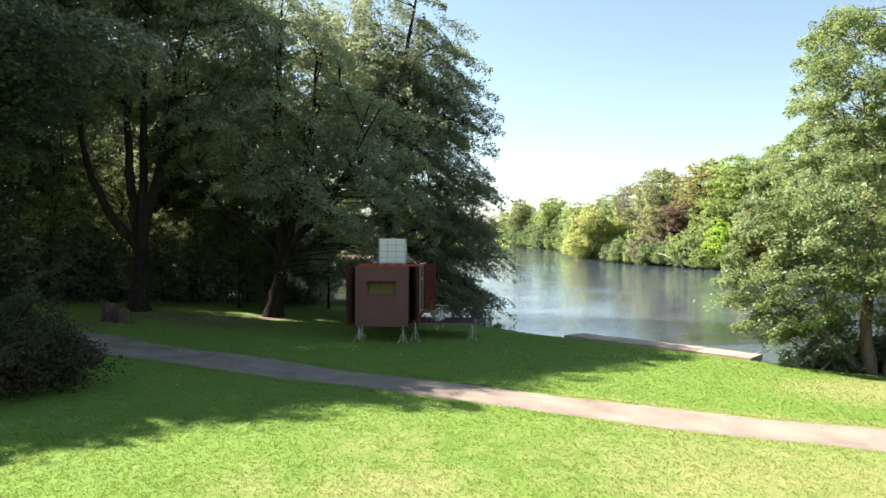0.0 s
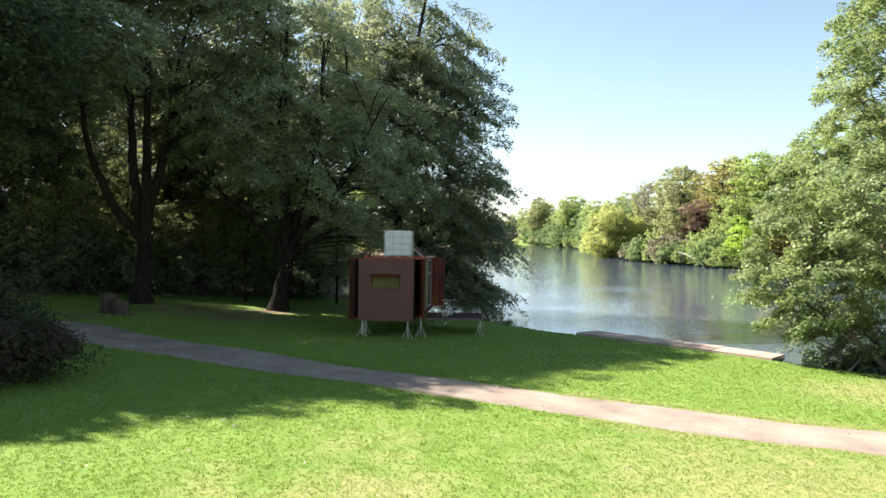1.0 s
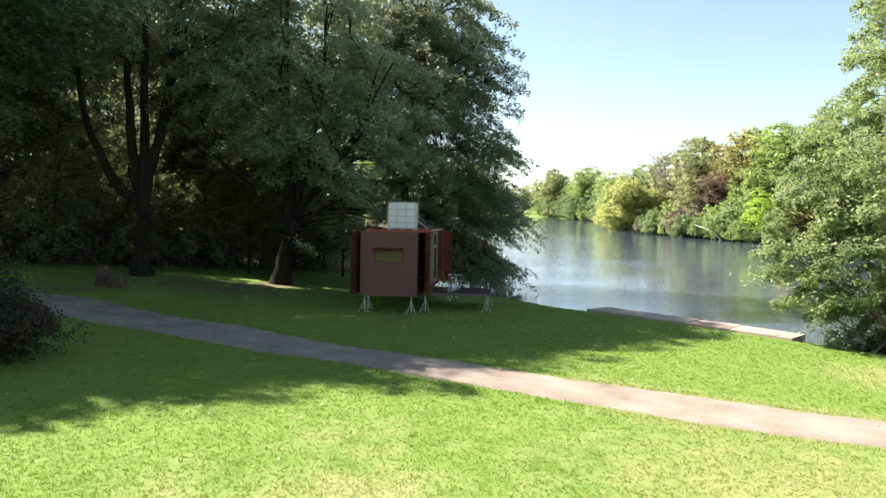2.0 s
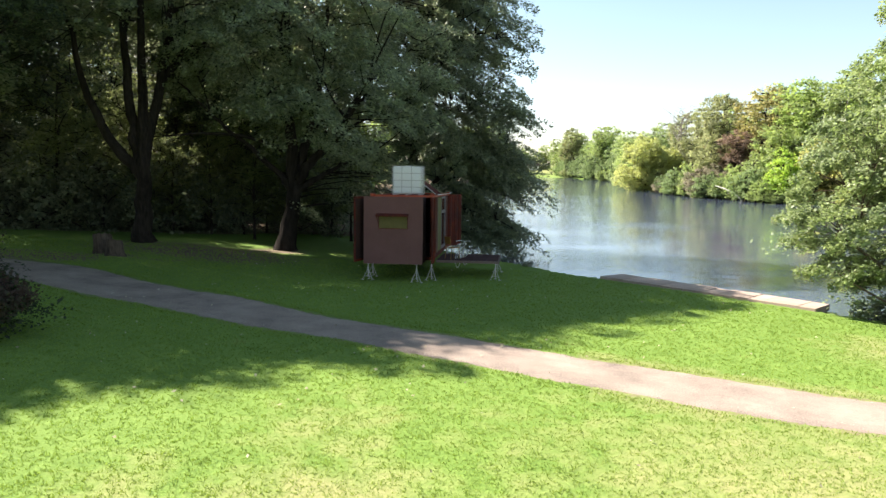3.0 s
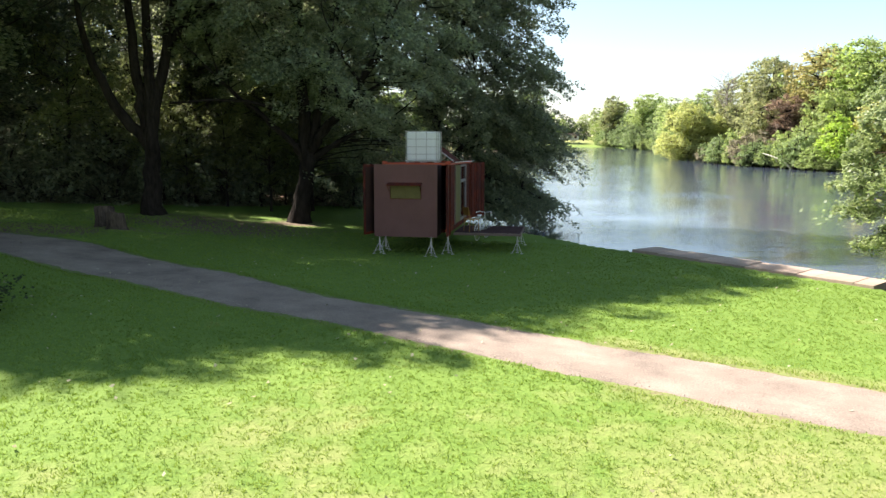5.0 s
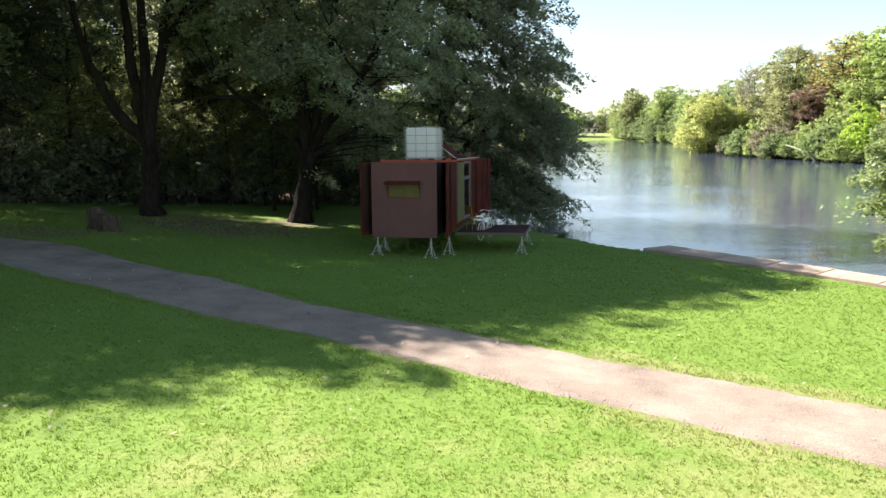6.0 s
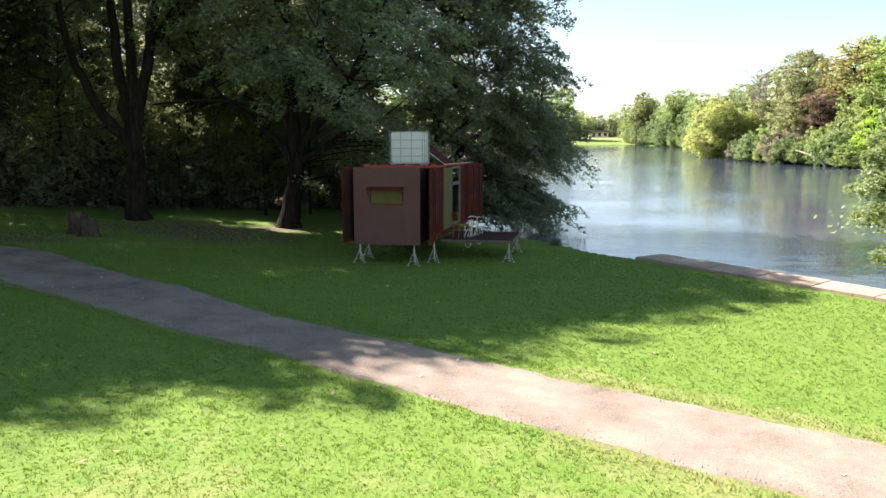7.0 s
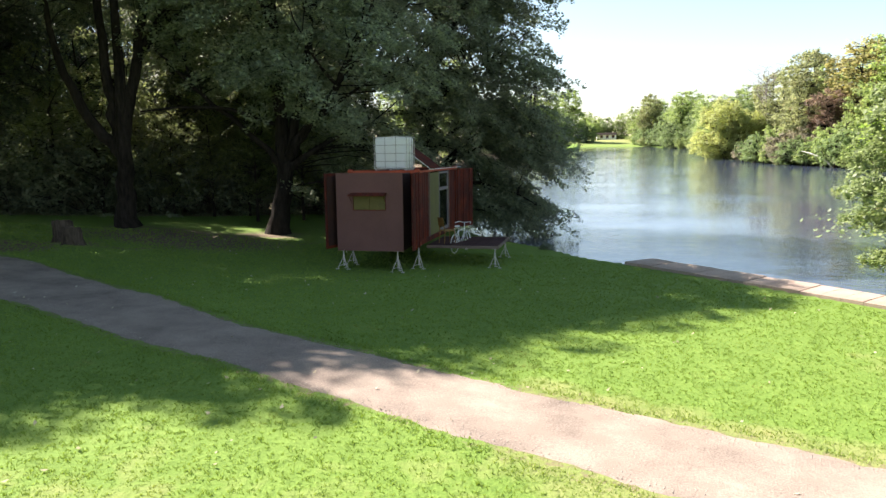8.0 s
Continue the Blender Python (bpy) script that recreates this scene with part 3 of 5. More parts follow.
    flap = part("awning_flap", box(wx0 - 0.06, wx1 + 0.04, -0.32, 0.0, -0.012, 0.012, 0.004), RED, win, "tilted dark red flap over the window")
    flap.matrix_basis = pose(0, y0 - 0.01, wz1 + 0.03, 14, 0, 0)
    for x in (wx0 - 0.02, wx1):
        part("stay", rod((x, y0 - 0.005, wz1 - 0.30), (x, y0 - 0.29, wz1 - 0.045), 0.008, 6), RED, win)
    # raised roof hatch
    hy0, hy1 = 2.3, 4.0
    hatch = part("roof_hatch", box(0, 1.36, 0, hy1 - hy0, -0.02, 0.02, 0.006), RED, hut, "raised red roof hatch with pale edges")
    hatch.matrix_basis = pose(-0.20, hy0, t + 0.03, 0, 180 + 37, 0) @ pose(0, 0, 0)
    for a, b in (((0, -0.010, 0), (1.38, -0.010, 0)), ((0, hy1 - hy0 + 0.010, 0), (1.38, hy1 - hy0 + 0.010, 0)), ((1.37, 0, 0), (1.37, hy1 - hy0, 0))):
        part("edge_strip", rod(a, b, 0.012, 6), WHITE, hatch)
    for y in (hy0 + 0.02, hy1 - 0.02):
        part("hatch_stay", rod((-1.55, y, t + 0.02), (-1.26, y, t + 0.82), 0.010, 6), WHITE, hut)
    part("gutter_strip", box(-0.03, 0.02, 1.45, n + 0.9, t + 0.008, t + 0.03, 0.004), WHITE, hut, "pale strip along the roof edge")
    # folded-down deck on two stands
    dx0, dx1, dy0, dy1, dz = 0.02, 2.46, 0.78, 3.42, 0.585
    deck = part("deck", box(dx0, dx1, dy0, dy0 + 0.05, dz - 0.09, dz + 0.003, 0.006), TIMBER, hut, "dark plum plank deck folded down beside the opening")
    part("edge_board", box(dx0, dx1, dy1 - 0.05, dy1, dz - 0.09, dz + 0.003, 0.006), TIMBER, deck)
    part("edge_board", box(dx1 - 0.05, dx1, dy0 + 0.052, dy1 - 0.052, dz - 0.09, dz + 0.003, 0.006), TIMBER, deck)
    part("joist", box(dx0 + 0.1, dx1 - 0.1, 1.9, 1.96, dz - 0.12, dz - 0.036, 0.004), TIMBER, deck)
    rows = 16
    step = (dx1 - dx0 - 0.055) / rows
    for k in range(rows):
        a = dx0 + k * step
        # the slot in which the bicycle stands runs slantwise over the planks
        lo, hi = max(a, 0.78 - 0.11), min(a + step, 0.78 + 0.34)
        slot = (max(1.40, 1.78 + (lo - 0.78) * 4.33 - 0.12), min(3.2, 1.78 + (hi - 0.78) * 4.33 + 0.12))
        for y0_, y1_ in (((dy0 + 0.053, slot[0]), (slot[1], dy1 - 0.053)) if lo < hi else ((dy0 + 0.053, dy1 - 0.053),)):
            part("plank", box(a + 0.003, a + step - 0.003, y0_, y1_, dz - 0.034, dz, 0.003), DECKING, deck)
    for x, y in ((dx1 - 0.14, dy0 + 0.1), (dx1 - 0.12, dy1 - 0.15)):
        gz_ = float(ground_z(*(HUT @ Vector((x, y, 0)))[:2])) - (HUT @ Vector((x, y, 0))).z
        jack(hut, x, y, dz - 0.09, gz_, 0.2)
    for x, y, top in ((-2.30, -0.86, 0.60), (-0.50, -0.86, 0.60), (-0.07, 0.1, f), (-w + 0.07, 0.1, f), (-0.07, n - 0.1, f), (-w + 0.07, n - 0.1, f)):
        gz_ = float(ground_z(*(HUT @ Vector((x, y, 0)))[:2])) - (HUT @ Vector((x, y, 0))).z
        jack(hut, x, y, top, gz_)
    return hut


make_hut()


def make_tank():
    """A caged water tank on its pallet."""
    m = HUT @ pose(-1.70, 0.66, TOP + 0.01)
    tank = empty("water_tank", m)
    tagged(tank, "milky white plastic water tank in a steel cage", "water tank")
    a, b, h = 1.12, 0.98, 1.10
    bm = box(0.02, a - 0.02, 0.02, b - 0.02, 0.075, h - 0.01, 0.05)
    bmesh.ops.create_cone(bm, cap_ends=True, segments=20, radius1=0.12, radius2=0.12, depth=0.06, matrix=Matrix.Translation((a / 2, b / 2, h)))
    part("bottle", bm, MILKY, tank, "milky plastic bottle")
    pallet = part("pallet", box(0, a, 0, b, 0.035, 0.06, 0.004), STEEL, tank)
    for x in (0.02, a / 2 - 0.04, a - 0.1):
        part("runner", box(x, x + 0.08, 0.0, b, 0.0, 0.034, 0.004), STEEL, pallet)
    for x in (0.0, a * 0.333, a * 0.667, a):
        for y in (0.0, b):
            part("cage_bar", rod((x, y, 0.05), (x, y, h), 0.010, 6), STEEL, tank)
    for y in (b * 0.333, b * 0.667):
        for x in (0.0, a):
            part("cage_bar", rod((x, y, 0.05), (x, y, h), 0.010, 6), STEEL, tank)
    for z in (0.07, 0.30, 0.56, 0.83, h):
        for p, q in (((0, -0.014, z), (a, -0.014, z)), ((0, b + 0.014, z), (a, b + 0.014, z)), ((-0.014, 0, z), (-0.014, b, z)), ((a + 0.014, 0, z), (a + 0.014, b, z))):
            part("cage_rail", rod(p, q, 0.010, 6), STEEL, tank)
    for x in (a * 0.333, a * 0.667):
        part("cage_rail", rod((x, 0, h), (x, b, h), 0.012, 6), STEEL, tank)


make_tank()


def make_chair():
    ch = empty("wooden_chair", HUT @ pose(0.60, 1.42, 0.585, 0, 0, -50))
    tagged(ch, "ochre wooden chair standing on the dark deck", "chair")
    part("seat", box(-0.21, 0.21, -0.21, 0.21, 0.43, 0.46, 0.012), OCHRE, ch)
    for x in (-0.18, 0.18):
        part("leg", rod((x, 0.18, 0.43), (x * 1.1, 0.2, 0), 0.016, 8, 0.012), OCHRE, ch)
        part("leg", rod((x, -0.18, 0.43), (x * 1.1, -0.22, 0), 0.016, 8, 0.012), OCHRE, ch)
        part("back_post", rod((x, -0.19, 0.43), (x, -0.27, 0.9), 0.016, 8), OCHRE, ch)
    back = part("backrest", box(-0.2, 0.2, -0.012, 0.012, -0.15, 0.15, 0.01), OCHRE, ch)
    back.matrix_basis = pose(0, -0.25, 0.74, 9, 0, 0)


make_chair()


def make_bicycle():
    """A white bicycle standing in the slot of the deck."""
    bike = empty("bicycle", HUT @ pose(0.78, 1.78, 0.19, 0, 0, 77))
    tagged(bike, "white bicycle standing in a slot of the deck", "bicycle")
    r = 0.33
    for x in (0, 1.02):
        wheel = part("wheel", ring((x, 0, r), (0, 1, 0), r - 0.02, 0.009), WHITE, bike)
        part("tyre", ring((x, 0, r), (0, 1, 0), r, 0.014), RUBBER, wheel)
        part("hub", rod((x, -0.05, r), (x, 0.05, r), 0.022, 8), STEEL, wheel)
        for k in range(12):
            a = 2 * math.pi * k / 12
            part("spoke", rod((x, 0.02 * (-1) ** k, r), (x + (r - 0.02) * math.cos(a), 0, r + (r - 0.02) * math.sin(a)), 0.0025, 4), STEEL, wheel)
    body = part("bike_frame", rod((0.42, 0, 0.29), (0.30, 0, 0.80), 0.013, 8), WHITE, bike)
    for p, q in (((0.42, 0, 0.29), (0.86, 0, 0.72)), ((0.31, 0, 0.74), (0.84, 0, 0.80)), ((0.42, 0.03, 0.29), (0, 0.05, r)), ((0.42, -0.03, 0.29), (0, -0.05, r)), ((0.31, 0.02, 0.74), (0, 0.05, r)), ((0.31, -0.02, 0.74), (0, -0.05, r)),
                 ((0.86, 0, 0.70), (0.83, 0, 0.86)), ((0.87, 0.04, 0.68), (1.02, 0.05, r)), ((0.87, -0.04, 0.68), (1.02, -0.05, r))):
        part("tube", rod(p, q, 0.011, 8), WHITE, body)
    bars = part("handlebar", rod((0.82, 0, 0.86), (0.84, 0, 1.0), 0.013, 8), WHITE, bike)
    for s in (-1, 1):
        part("grip_bar", rod((0.84, 0, 1.0), (0.86, s * 0.22, 1.03), 0.012, 8), WHITE, bars)
        part("grip", rod((0.86, s * 0.22, 1.03), (0.68, s * 0.30, 1.0), 0.015, 8), WHITE, bars)
    part("seat_post", rod((0.30, 0, 0.79), (0.285, 0, 0.90), 0.012, 8), STEEL, bike)
    bm = box(0.12, 0.40, -0.07, 0.07, 0.90, 0.95, 0.02)
    for v in bm.verts:
        if v.co.x > 0.3:
            v.co.y *= 0.35
    part("saddle", bm, WHITE, bike)
    part("chainring", ring((0.42, 0.045, 0.29), (0, 1, 0), 0.085, 0.01, 16), STEEL, bike)
    for s in (-1, 1):
        crank = part("crank", rod((0.42, s * 0.06, 0.29), (0.42 + s * 0.13, s * 0.06, 0.29 - s * 0.11), 0.01, 6), STEEL, bike)
        part("pedal", box(0.42 + s * 0.13 - 0.045, 0.42 + s * 0.13 + 0.045, s * 0.11 - 0.045, s * 0.11 + 0.045, 0.28 - s * 0.11, 0.30 - s * 0.11, 0.004), STEEL, crank)


make_bicycle()


# ---- stumps ----
def make_stump(x, y, r, h, lean, label):
    rng = random.Random(int(x * 100))
    root = empty("tree_stump", Matrix.Translation((x, y, float(ground_z(x, y)) - 0.03)) @ pose(0, 0, 0, lean, lean * 0.5, 0))
    tagged(root, label, "tree stump", "stumps by the path")
    bm = bmesh.new()
    sides, rows = 18, []
    lobes = [rng.uniform(0, 6.28) for _ in range(4)]
    for z, k in ((0, 1.35), (0.08, 1.15), (0.2, 1.03), (h * 0.6, 0.98), (h - 0.03, 1.0), (h, 0.96)):
        row = []
        for s in range(sides):
            a = 2 * math.pi * s / sides
            rr = r * k * (1 + 0.10 * math.sin(3 * a + lobes[0]) * (1.4 - z / h) + 0.07 * math.sin(5 * a + lobes[1]) + 0.05 * math.sin(9 * a + lobes[3]) + rng.uniform(-0.04, 0.04))
            row.append(bm.verts.new((rr * math.cos(a), rr * math.sin(a), z + ((0.05 * math.sin(a + lobes[2]) + (rng.uniform(-0.05, 0.05) if z > h - 0.05 else 0)) if z > h * 0.5 else 0))))
        rows.append(row)
    for a, b in zip(rows, rows[1:]):
        for s in range(sides):
            bm.faces.new((a[s], a[(s + 1) % sides], b[(s + 1) % sides], b[s]))
    top = [v.co.copy() for v in rows[-1]]
    part("bark_shell", bm, WEATHERED, root, smooth=True)
    bm = bmesh.new()
    inner = [bm.verts.new(c * 0.985 + Vector((0, 0, 0.006))) for c in top]
    mid = bm.verts.new((0, 0, h + 0.012))
    for s in range(sides):
        bm.faces.new((inner[s], inner[(s + 1) % sides], mid))
    part("cut_face", bm, CUT_WOOD, root, "weathered cut face")


make_stump(-13.45, 27.55, 0.31, 0.74, 0, "tall dark sawn tree stump beside the path")
make_stump(-12.72, 27.1, 0.30, 0.58, 4, "short pale weathered tree stump beside the path")


# ---- trees ----
def tube(points, radii, sides=6):
    p = np.asarray(points, float)
    r = np.asarray(radii, float)
    t = np.gradient(p, axis=0)
    t /= np.linalg.norm(t, axis=1)[:, None] + 1e-9
    ref = np.where(np.abs(t[:, 2:3]) > 0.9, np.array([[1.0, 0, 0]]), np.array([[0, 0, 1.0]]))
    u = np.cross(t, ref)
    u /= np.linalg.norm(u, axis=1)[:, None] + 1e-9
    v = np.cross(t, u)
    a = np.arange(sides) * 2 * np.pi / sides
    ring_pts = p[:, None] + r[:, None, None] * (np.cos(a)[None, :, None] * u[:, None] + np.sin(a)[None, :, None] * v[:, None])
    k = len(p)
    i = np.arange(k * sides).reshape(k, sides)
    f = np.stack([i[:-1], np.roll(i, -1, 1)[:-1], np.roll(i, -1, 1)[1:], i[1:]], -1).reshape(-1, 4)
    return ring_pts.reshape(-1, 3), f


def joined(pieces):
    vs, fs, k = [], [], 0
    for v, f in pieces:
        vs.append(v)
        fs.append(f + k)
        k += len(v)
    return np.concatenate(vs), np.concatenate(fs)


def leaf_quads(rng, centres, radius, per, size, flat=0.6, tilt=0.9, hang=0.0, width=0.62, puff=0.5):
    """Folded leaf-shaped quads strewn round the centres."""
    n = len(centres) * per
    c = np.repeat(centres, per, 0)
    rad = np.repeat(np.broadcast_to(radius, (len(centres),)), per)
    d = rng.normal(size=(n, 3))
    d /= np.linalg.norm(d, axis=1)[:, None]
    rr = rng.random(n) ** 0.5
    off = d * (rad * rr)[:, None]
    off[:, 2] *= flat
    off[:, 2] -= hang * (off[:, 0] ** 2 + off[:, 1] ** 2) / (rad + 1e-6)
    p = c + off
    normal = rng.normal(size=(n, 3)) * tilt
    normal[:, 2] = np.abs(normal[:, 2]) + 0.6
    normal += d * (puff, puff, max(puff - 0.5, 0))
    normal /= np.linalg.norm(normal, axis=1)[:, None]
    a = np.cross(normal, rng.normal(size=(n, 3)))
    a /= np.linalg.norm(a, axis=1)[:, None] + 1e-9
    b = np.cross(normal, a)
    s = size * (0.6 + 0.8 * rng.random(n))[:, None]
    fold = normal * s * 0.12
    v = np.stack([p - a * s * 0.5, p + b * s * 0.5 * width - fold, p + a * s * 0.5, p - b * s * 0.5 * width - fold], 1).reshape(-1, 3)
    return v, np.arange(n * 4).reshape(n, 4)


def spray_leaves(rng, centres, per, size, reach, wide, thick, droop, tilt=0.45, width=0.6):
    """Leaves in flat fans that point outwards from the trunk and hang at their tips."""
    n = len(centres) * per
    k = len(centres)
    out = centres[:, :2] + rng.normal(size=(k, 2)) * 1.2
    out /= np.linalg.norm(out, axis=1)[:, None] + 1e-6
    fall = droop * (0.5 + rng.random(k))
    axis = np.column_stack([out, -np.tan(fall)])
    axis /= np.linalg.norm(axis, axis=1)[:, None]
    side = np.column_stack([-out[:, 1], out[:, 0], rng.normal(size=k) * 0.25])
    side /= np.linalg.norm(side, axis=1)[:, None]
    up = np.cross(axis, side)
    big = 0.7 + 0.6 * rng.random(k)
    rows = np.repeat(np.arange(k), per)
    u = rng.random(n) ** 0.85
    v = rng.uniform(-1, 1, n) * (1.0 - 0.75 * u) * (0.35 + 0.65 * np.minimum(1, u * 4))
    # side twigs: the fan is split into fingers
    v = v + 0.10 * np.sin(u * 17 + rows * 1.7)
    p = centres[rows] + axis[rows] * ((u - 0.45) * reach * big[rows])[:, None] + side[rows] * (v * wide * big[rows])[:, None] + up[rows] * (rng.normal(size=n) * thick)[:, None]
    p[:, 2] -= 0.35 * droop * reach * big[rows] * u**2
    normal = up[rows] * np.sign(up[rows][:, 2:3] + 1e-9) + rng.normal(size=(n, 3)) * tilt
    normal /= np.linalg.norm(normal, axis=1)[:, None]
    a = np.cross(normal, axis[rows] + rng.normal(size=(n, 3)) * 0.7)
    a /= np.linalg.norm(a, axis=1)[:, None] + 1e-9
    b = np.cross(normal, a)
    s = size * (0.6 + 0.8 * rng.random(n))[:, None]
    fold = normal * s * 0.12
    v4 = np.stack([p - b * s * 0.5, p + a * s * 0.5 * width - fold, p + b * s * 0.5, p - a * s * 0.5 * width - fold], 1).reshape(-1, 3)
    return v4, np.arange(n * 4).reshape(n, 4)


def in_blobs(rng, blobs, n, shell=0.3):
    """Random places in a union of ellipsoids (x, y, z, rx, ry, rz), nearer to their skin."""
    vol = np.array([b[3] * b[4] * b[5] for b in blobs]) ** 0.75
    pick = rng.choice(len(blobs), n, p=vol / vol.sum())
    b = np.array([q[:6] for q in blobs])[pick]
    d = rng.normal(size=(n, 3))
    d /= np.linalg.norm(d, axis=1)[:, None]
    return b[:, :3] + b[:, 3:] * d * (rng.random(n) ** shell)[:, None]


def bend(a, b, rng, k=6, sag=0.0, wob=0.06):
    """A curved way from a to b."""
    a, b = np.asarray(a, float), np.asarray(b, float)
    u = np.linspace(0, 1, k)[:, None]
    size = np.linalg.norm(b - a)
    mid = rng.normal(size=3) * wob * size
    q = a + (b - a) * u + mid * (4 * u * (1 - u))
    q[:, 2] += sag * size * (4 * u * (1 - u))[:, 0]
    return q


def grow(name, at, blobs, label, seed, leaf, bark=None, stems=None, trunk_r=0.35, clumps=150, per=160, size=0.22, spread=1.1, limbs=14, fork=3.0, flat=0.6, hang=0.15, tilt=0.9, shell=0.3, category="tree", twig=0.02, group="", core=0, fan=None, puff=0.5, fringe=None, thin=None):
    """A tree or shrub: stems, limbs and twigs in one tapered mesh, a crown of single leaves in another."""
    rng = np.random.default_rng(seed)
    root = empty(name, Matrix.Translation((at[0], at[1], float(ground_z(at[0], at[1])) - 0.08)))
    tagged(root, label, category, group)
    centres = in_blobs(rng, blobs, clumps, shell)
    centres[:, 2] = np.maximum(centres[:, 2], 0.25)
    top = max(b[2] + b[5] * 0.75 for b in blobs)
    if stems is None:
        mx = sum(b[0] for b in blobs) / len(blobs)
        my = sum(b[1] for b in blobs) / len(blobs)
        stems = [[(0, 0, 0), (0.03 * mx, 0.03 * my, fork * 0.5), (0.15 * mx, 0.15 * my, fork), (0.6 * mx + rng.normal() * 0.3, 0.6 * my, top * 0.6), (mx + rng.normal() * 0.4, my, top)]]
    pieces, nodes, node_r = [], [], []
    for k, st in enumerate(stems):
        s = np.array(st, float)
        t = np.linspace(0, 1, len(s))
        fine = np.linspace(0, 1, 18)
        q = np.stack([np.interp(fine, t, s[:, j]) for j in range(3)], 1)
        q[1:-1] = (q[:-2] + 2 * q[1:-1] + q[2:]) / 4
        q[1:-1, :2] += rng.normal(size=(16, 2)) * trunk_r * 0.12
        r0 = trunk_r * (1.0 if k == 0 else thin[k] if thin else 0.62)
        rr = r0 * (1 - fine) ** 0.8 + 0.03
        if k == 0 or np.linalg.norm(s[0]) < 0.6:
            rr[0] *= 1.38
            rr[1] *= 1.1
        pieces.append(tube(q, rr, 9))
        nodes.append(q)
        node_r.append(rr)
    stem_n, stem_r = np.concatenate(nodes), np.concatenate(node_r)
    picks = centres[rng.permutation(len(centres))[:limbs]]
    for c in picks:
        ok = stem_n[:, 2] > fork * 0.75
        cand, cr = stem_n[ok], stem_r[ok]
        if not len(cand):
            cand, cr = stem_n, stem_r
        want = c[2] - 0.55 * np.hypot(c[0], c[1])
        cost = np.linalg.norm(cand[:, :2] - c[:2], axis=1) * 0.6 + np.abs(cand[:, 2] - max(want, fork * 0.8))
        j = int(np.argmin(cost))
        q = bend(cand[j], c, rng, 8, 0.08, 0.07)
        rr = np.linspace(min(cr[j] * 0.6, trunk_r * 0.45), 0.025, 8)
        pieces.append(tube(q, rr, 6))
        nodes.append(q[2:])
        node_r.append(rr[2:])
    all_n = np.concatenate(nodes)
    for c in centres:
        d = np.linalg.norm(all_n - c, axis=1) + 2.0 * np.maximum(all_n[:, 2] - c[2], 0)
        q = bend(all_n[int(np.argmin(d))], c, rng, 5, 0.1, 0.1)
        pieces.append(tube(q, np.linspace(twig * 1.6, twig * 0.4, 5), 4))
    v, f = joined(pieces)
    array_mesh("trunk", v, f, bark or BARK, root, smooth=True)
    radius = spread * (0.65 + 0.7 * rng.random(len(centres)))
    if fan:
        v, f = spray_leaves(rng, centres, per, size, *fan)
    else:
        v, f = leaf_quads(rng, centres, radius, per, size, flat, tilt, hang, puff=puff)
    if core:
        inner = in_blobs(rng, [(b[0], b[1], b[2], b[3] * 0.8, b[4] * 0.8, b[5] * 0.8) for b in blobs], core, 0.4)
        v, f = joined([(v, f), leaf_quads(rng, inner, np.full(core, 1.35), 26, size * 1.35, 0.16, 0.4)])
    if fringe:
        low_blobs, count, each, leaf_size, shape = fringe
        v, f = joined([(v, f), spray_leaves(rng, in_blobs(rng, low_blobs, count, 0.2), each, leaf_size, *shape)])
    array_mesh("crown", v, f, leaf, root)
    return root


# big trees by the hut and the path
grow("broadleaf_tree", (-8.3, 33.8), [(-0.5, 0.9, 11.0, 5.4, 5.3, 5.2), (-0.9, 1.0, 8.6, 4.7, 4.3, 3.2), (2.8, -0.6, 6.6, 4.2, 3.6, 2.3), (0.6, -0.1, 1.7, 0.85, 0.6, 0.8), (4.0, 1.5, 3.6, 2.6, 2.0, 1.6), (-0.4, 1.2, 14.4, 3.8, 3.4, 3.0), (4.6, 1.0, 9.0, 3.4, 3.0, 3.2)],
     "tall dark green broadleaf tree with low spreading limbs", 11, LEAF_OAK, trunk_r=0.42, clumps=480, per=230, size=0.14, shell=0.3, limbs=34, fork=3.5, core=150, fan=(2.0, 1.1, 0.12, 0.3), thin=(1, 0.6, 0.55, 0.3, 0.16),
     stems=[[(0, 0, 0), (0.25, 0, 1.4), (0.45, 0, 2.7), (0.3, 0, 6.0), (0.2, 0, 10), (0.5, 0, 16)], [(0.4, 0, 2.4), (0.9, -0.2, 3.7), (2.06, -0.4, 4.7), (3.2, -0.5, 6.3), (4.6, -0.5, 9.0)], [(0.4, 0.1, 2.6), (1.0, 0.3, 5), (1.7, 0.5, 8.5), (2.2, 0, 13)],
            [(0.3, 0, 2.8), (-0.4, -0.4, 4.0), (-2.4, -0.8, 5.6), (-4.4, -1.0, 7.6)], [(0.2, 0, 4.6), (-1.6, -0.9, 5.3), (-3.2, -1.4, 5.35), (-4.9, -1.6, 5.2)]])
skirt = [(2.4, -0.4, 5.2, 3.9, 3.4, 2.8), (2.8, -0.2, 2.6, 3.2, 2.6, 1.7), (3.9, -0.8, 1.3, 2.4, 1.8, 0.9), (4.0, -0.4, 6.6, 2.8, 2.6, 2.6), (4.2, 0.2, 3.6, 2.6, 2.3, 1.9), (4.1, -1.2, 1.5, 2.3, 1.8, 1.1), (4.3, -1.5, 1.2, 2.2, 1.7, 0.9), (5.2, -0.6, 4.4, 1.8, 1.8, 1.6)]
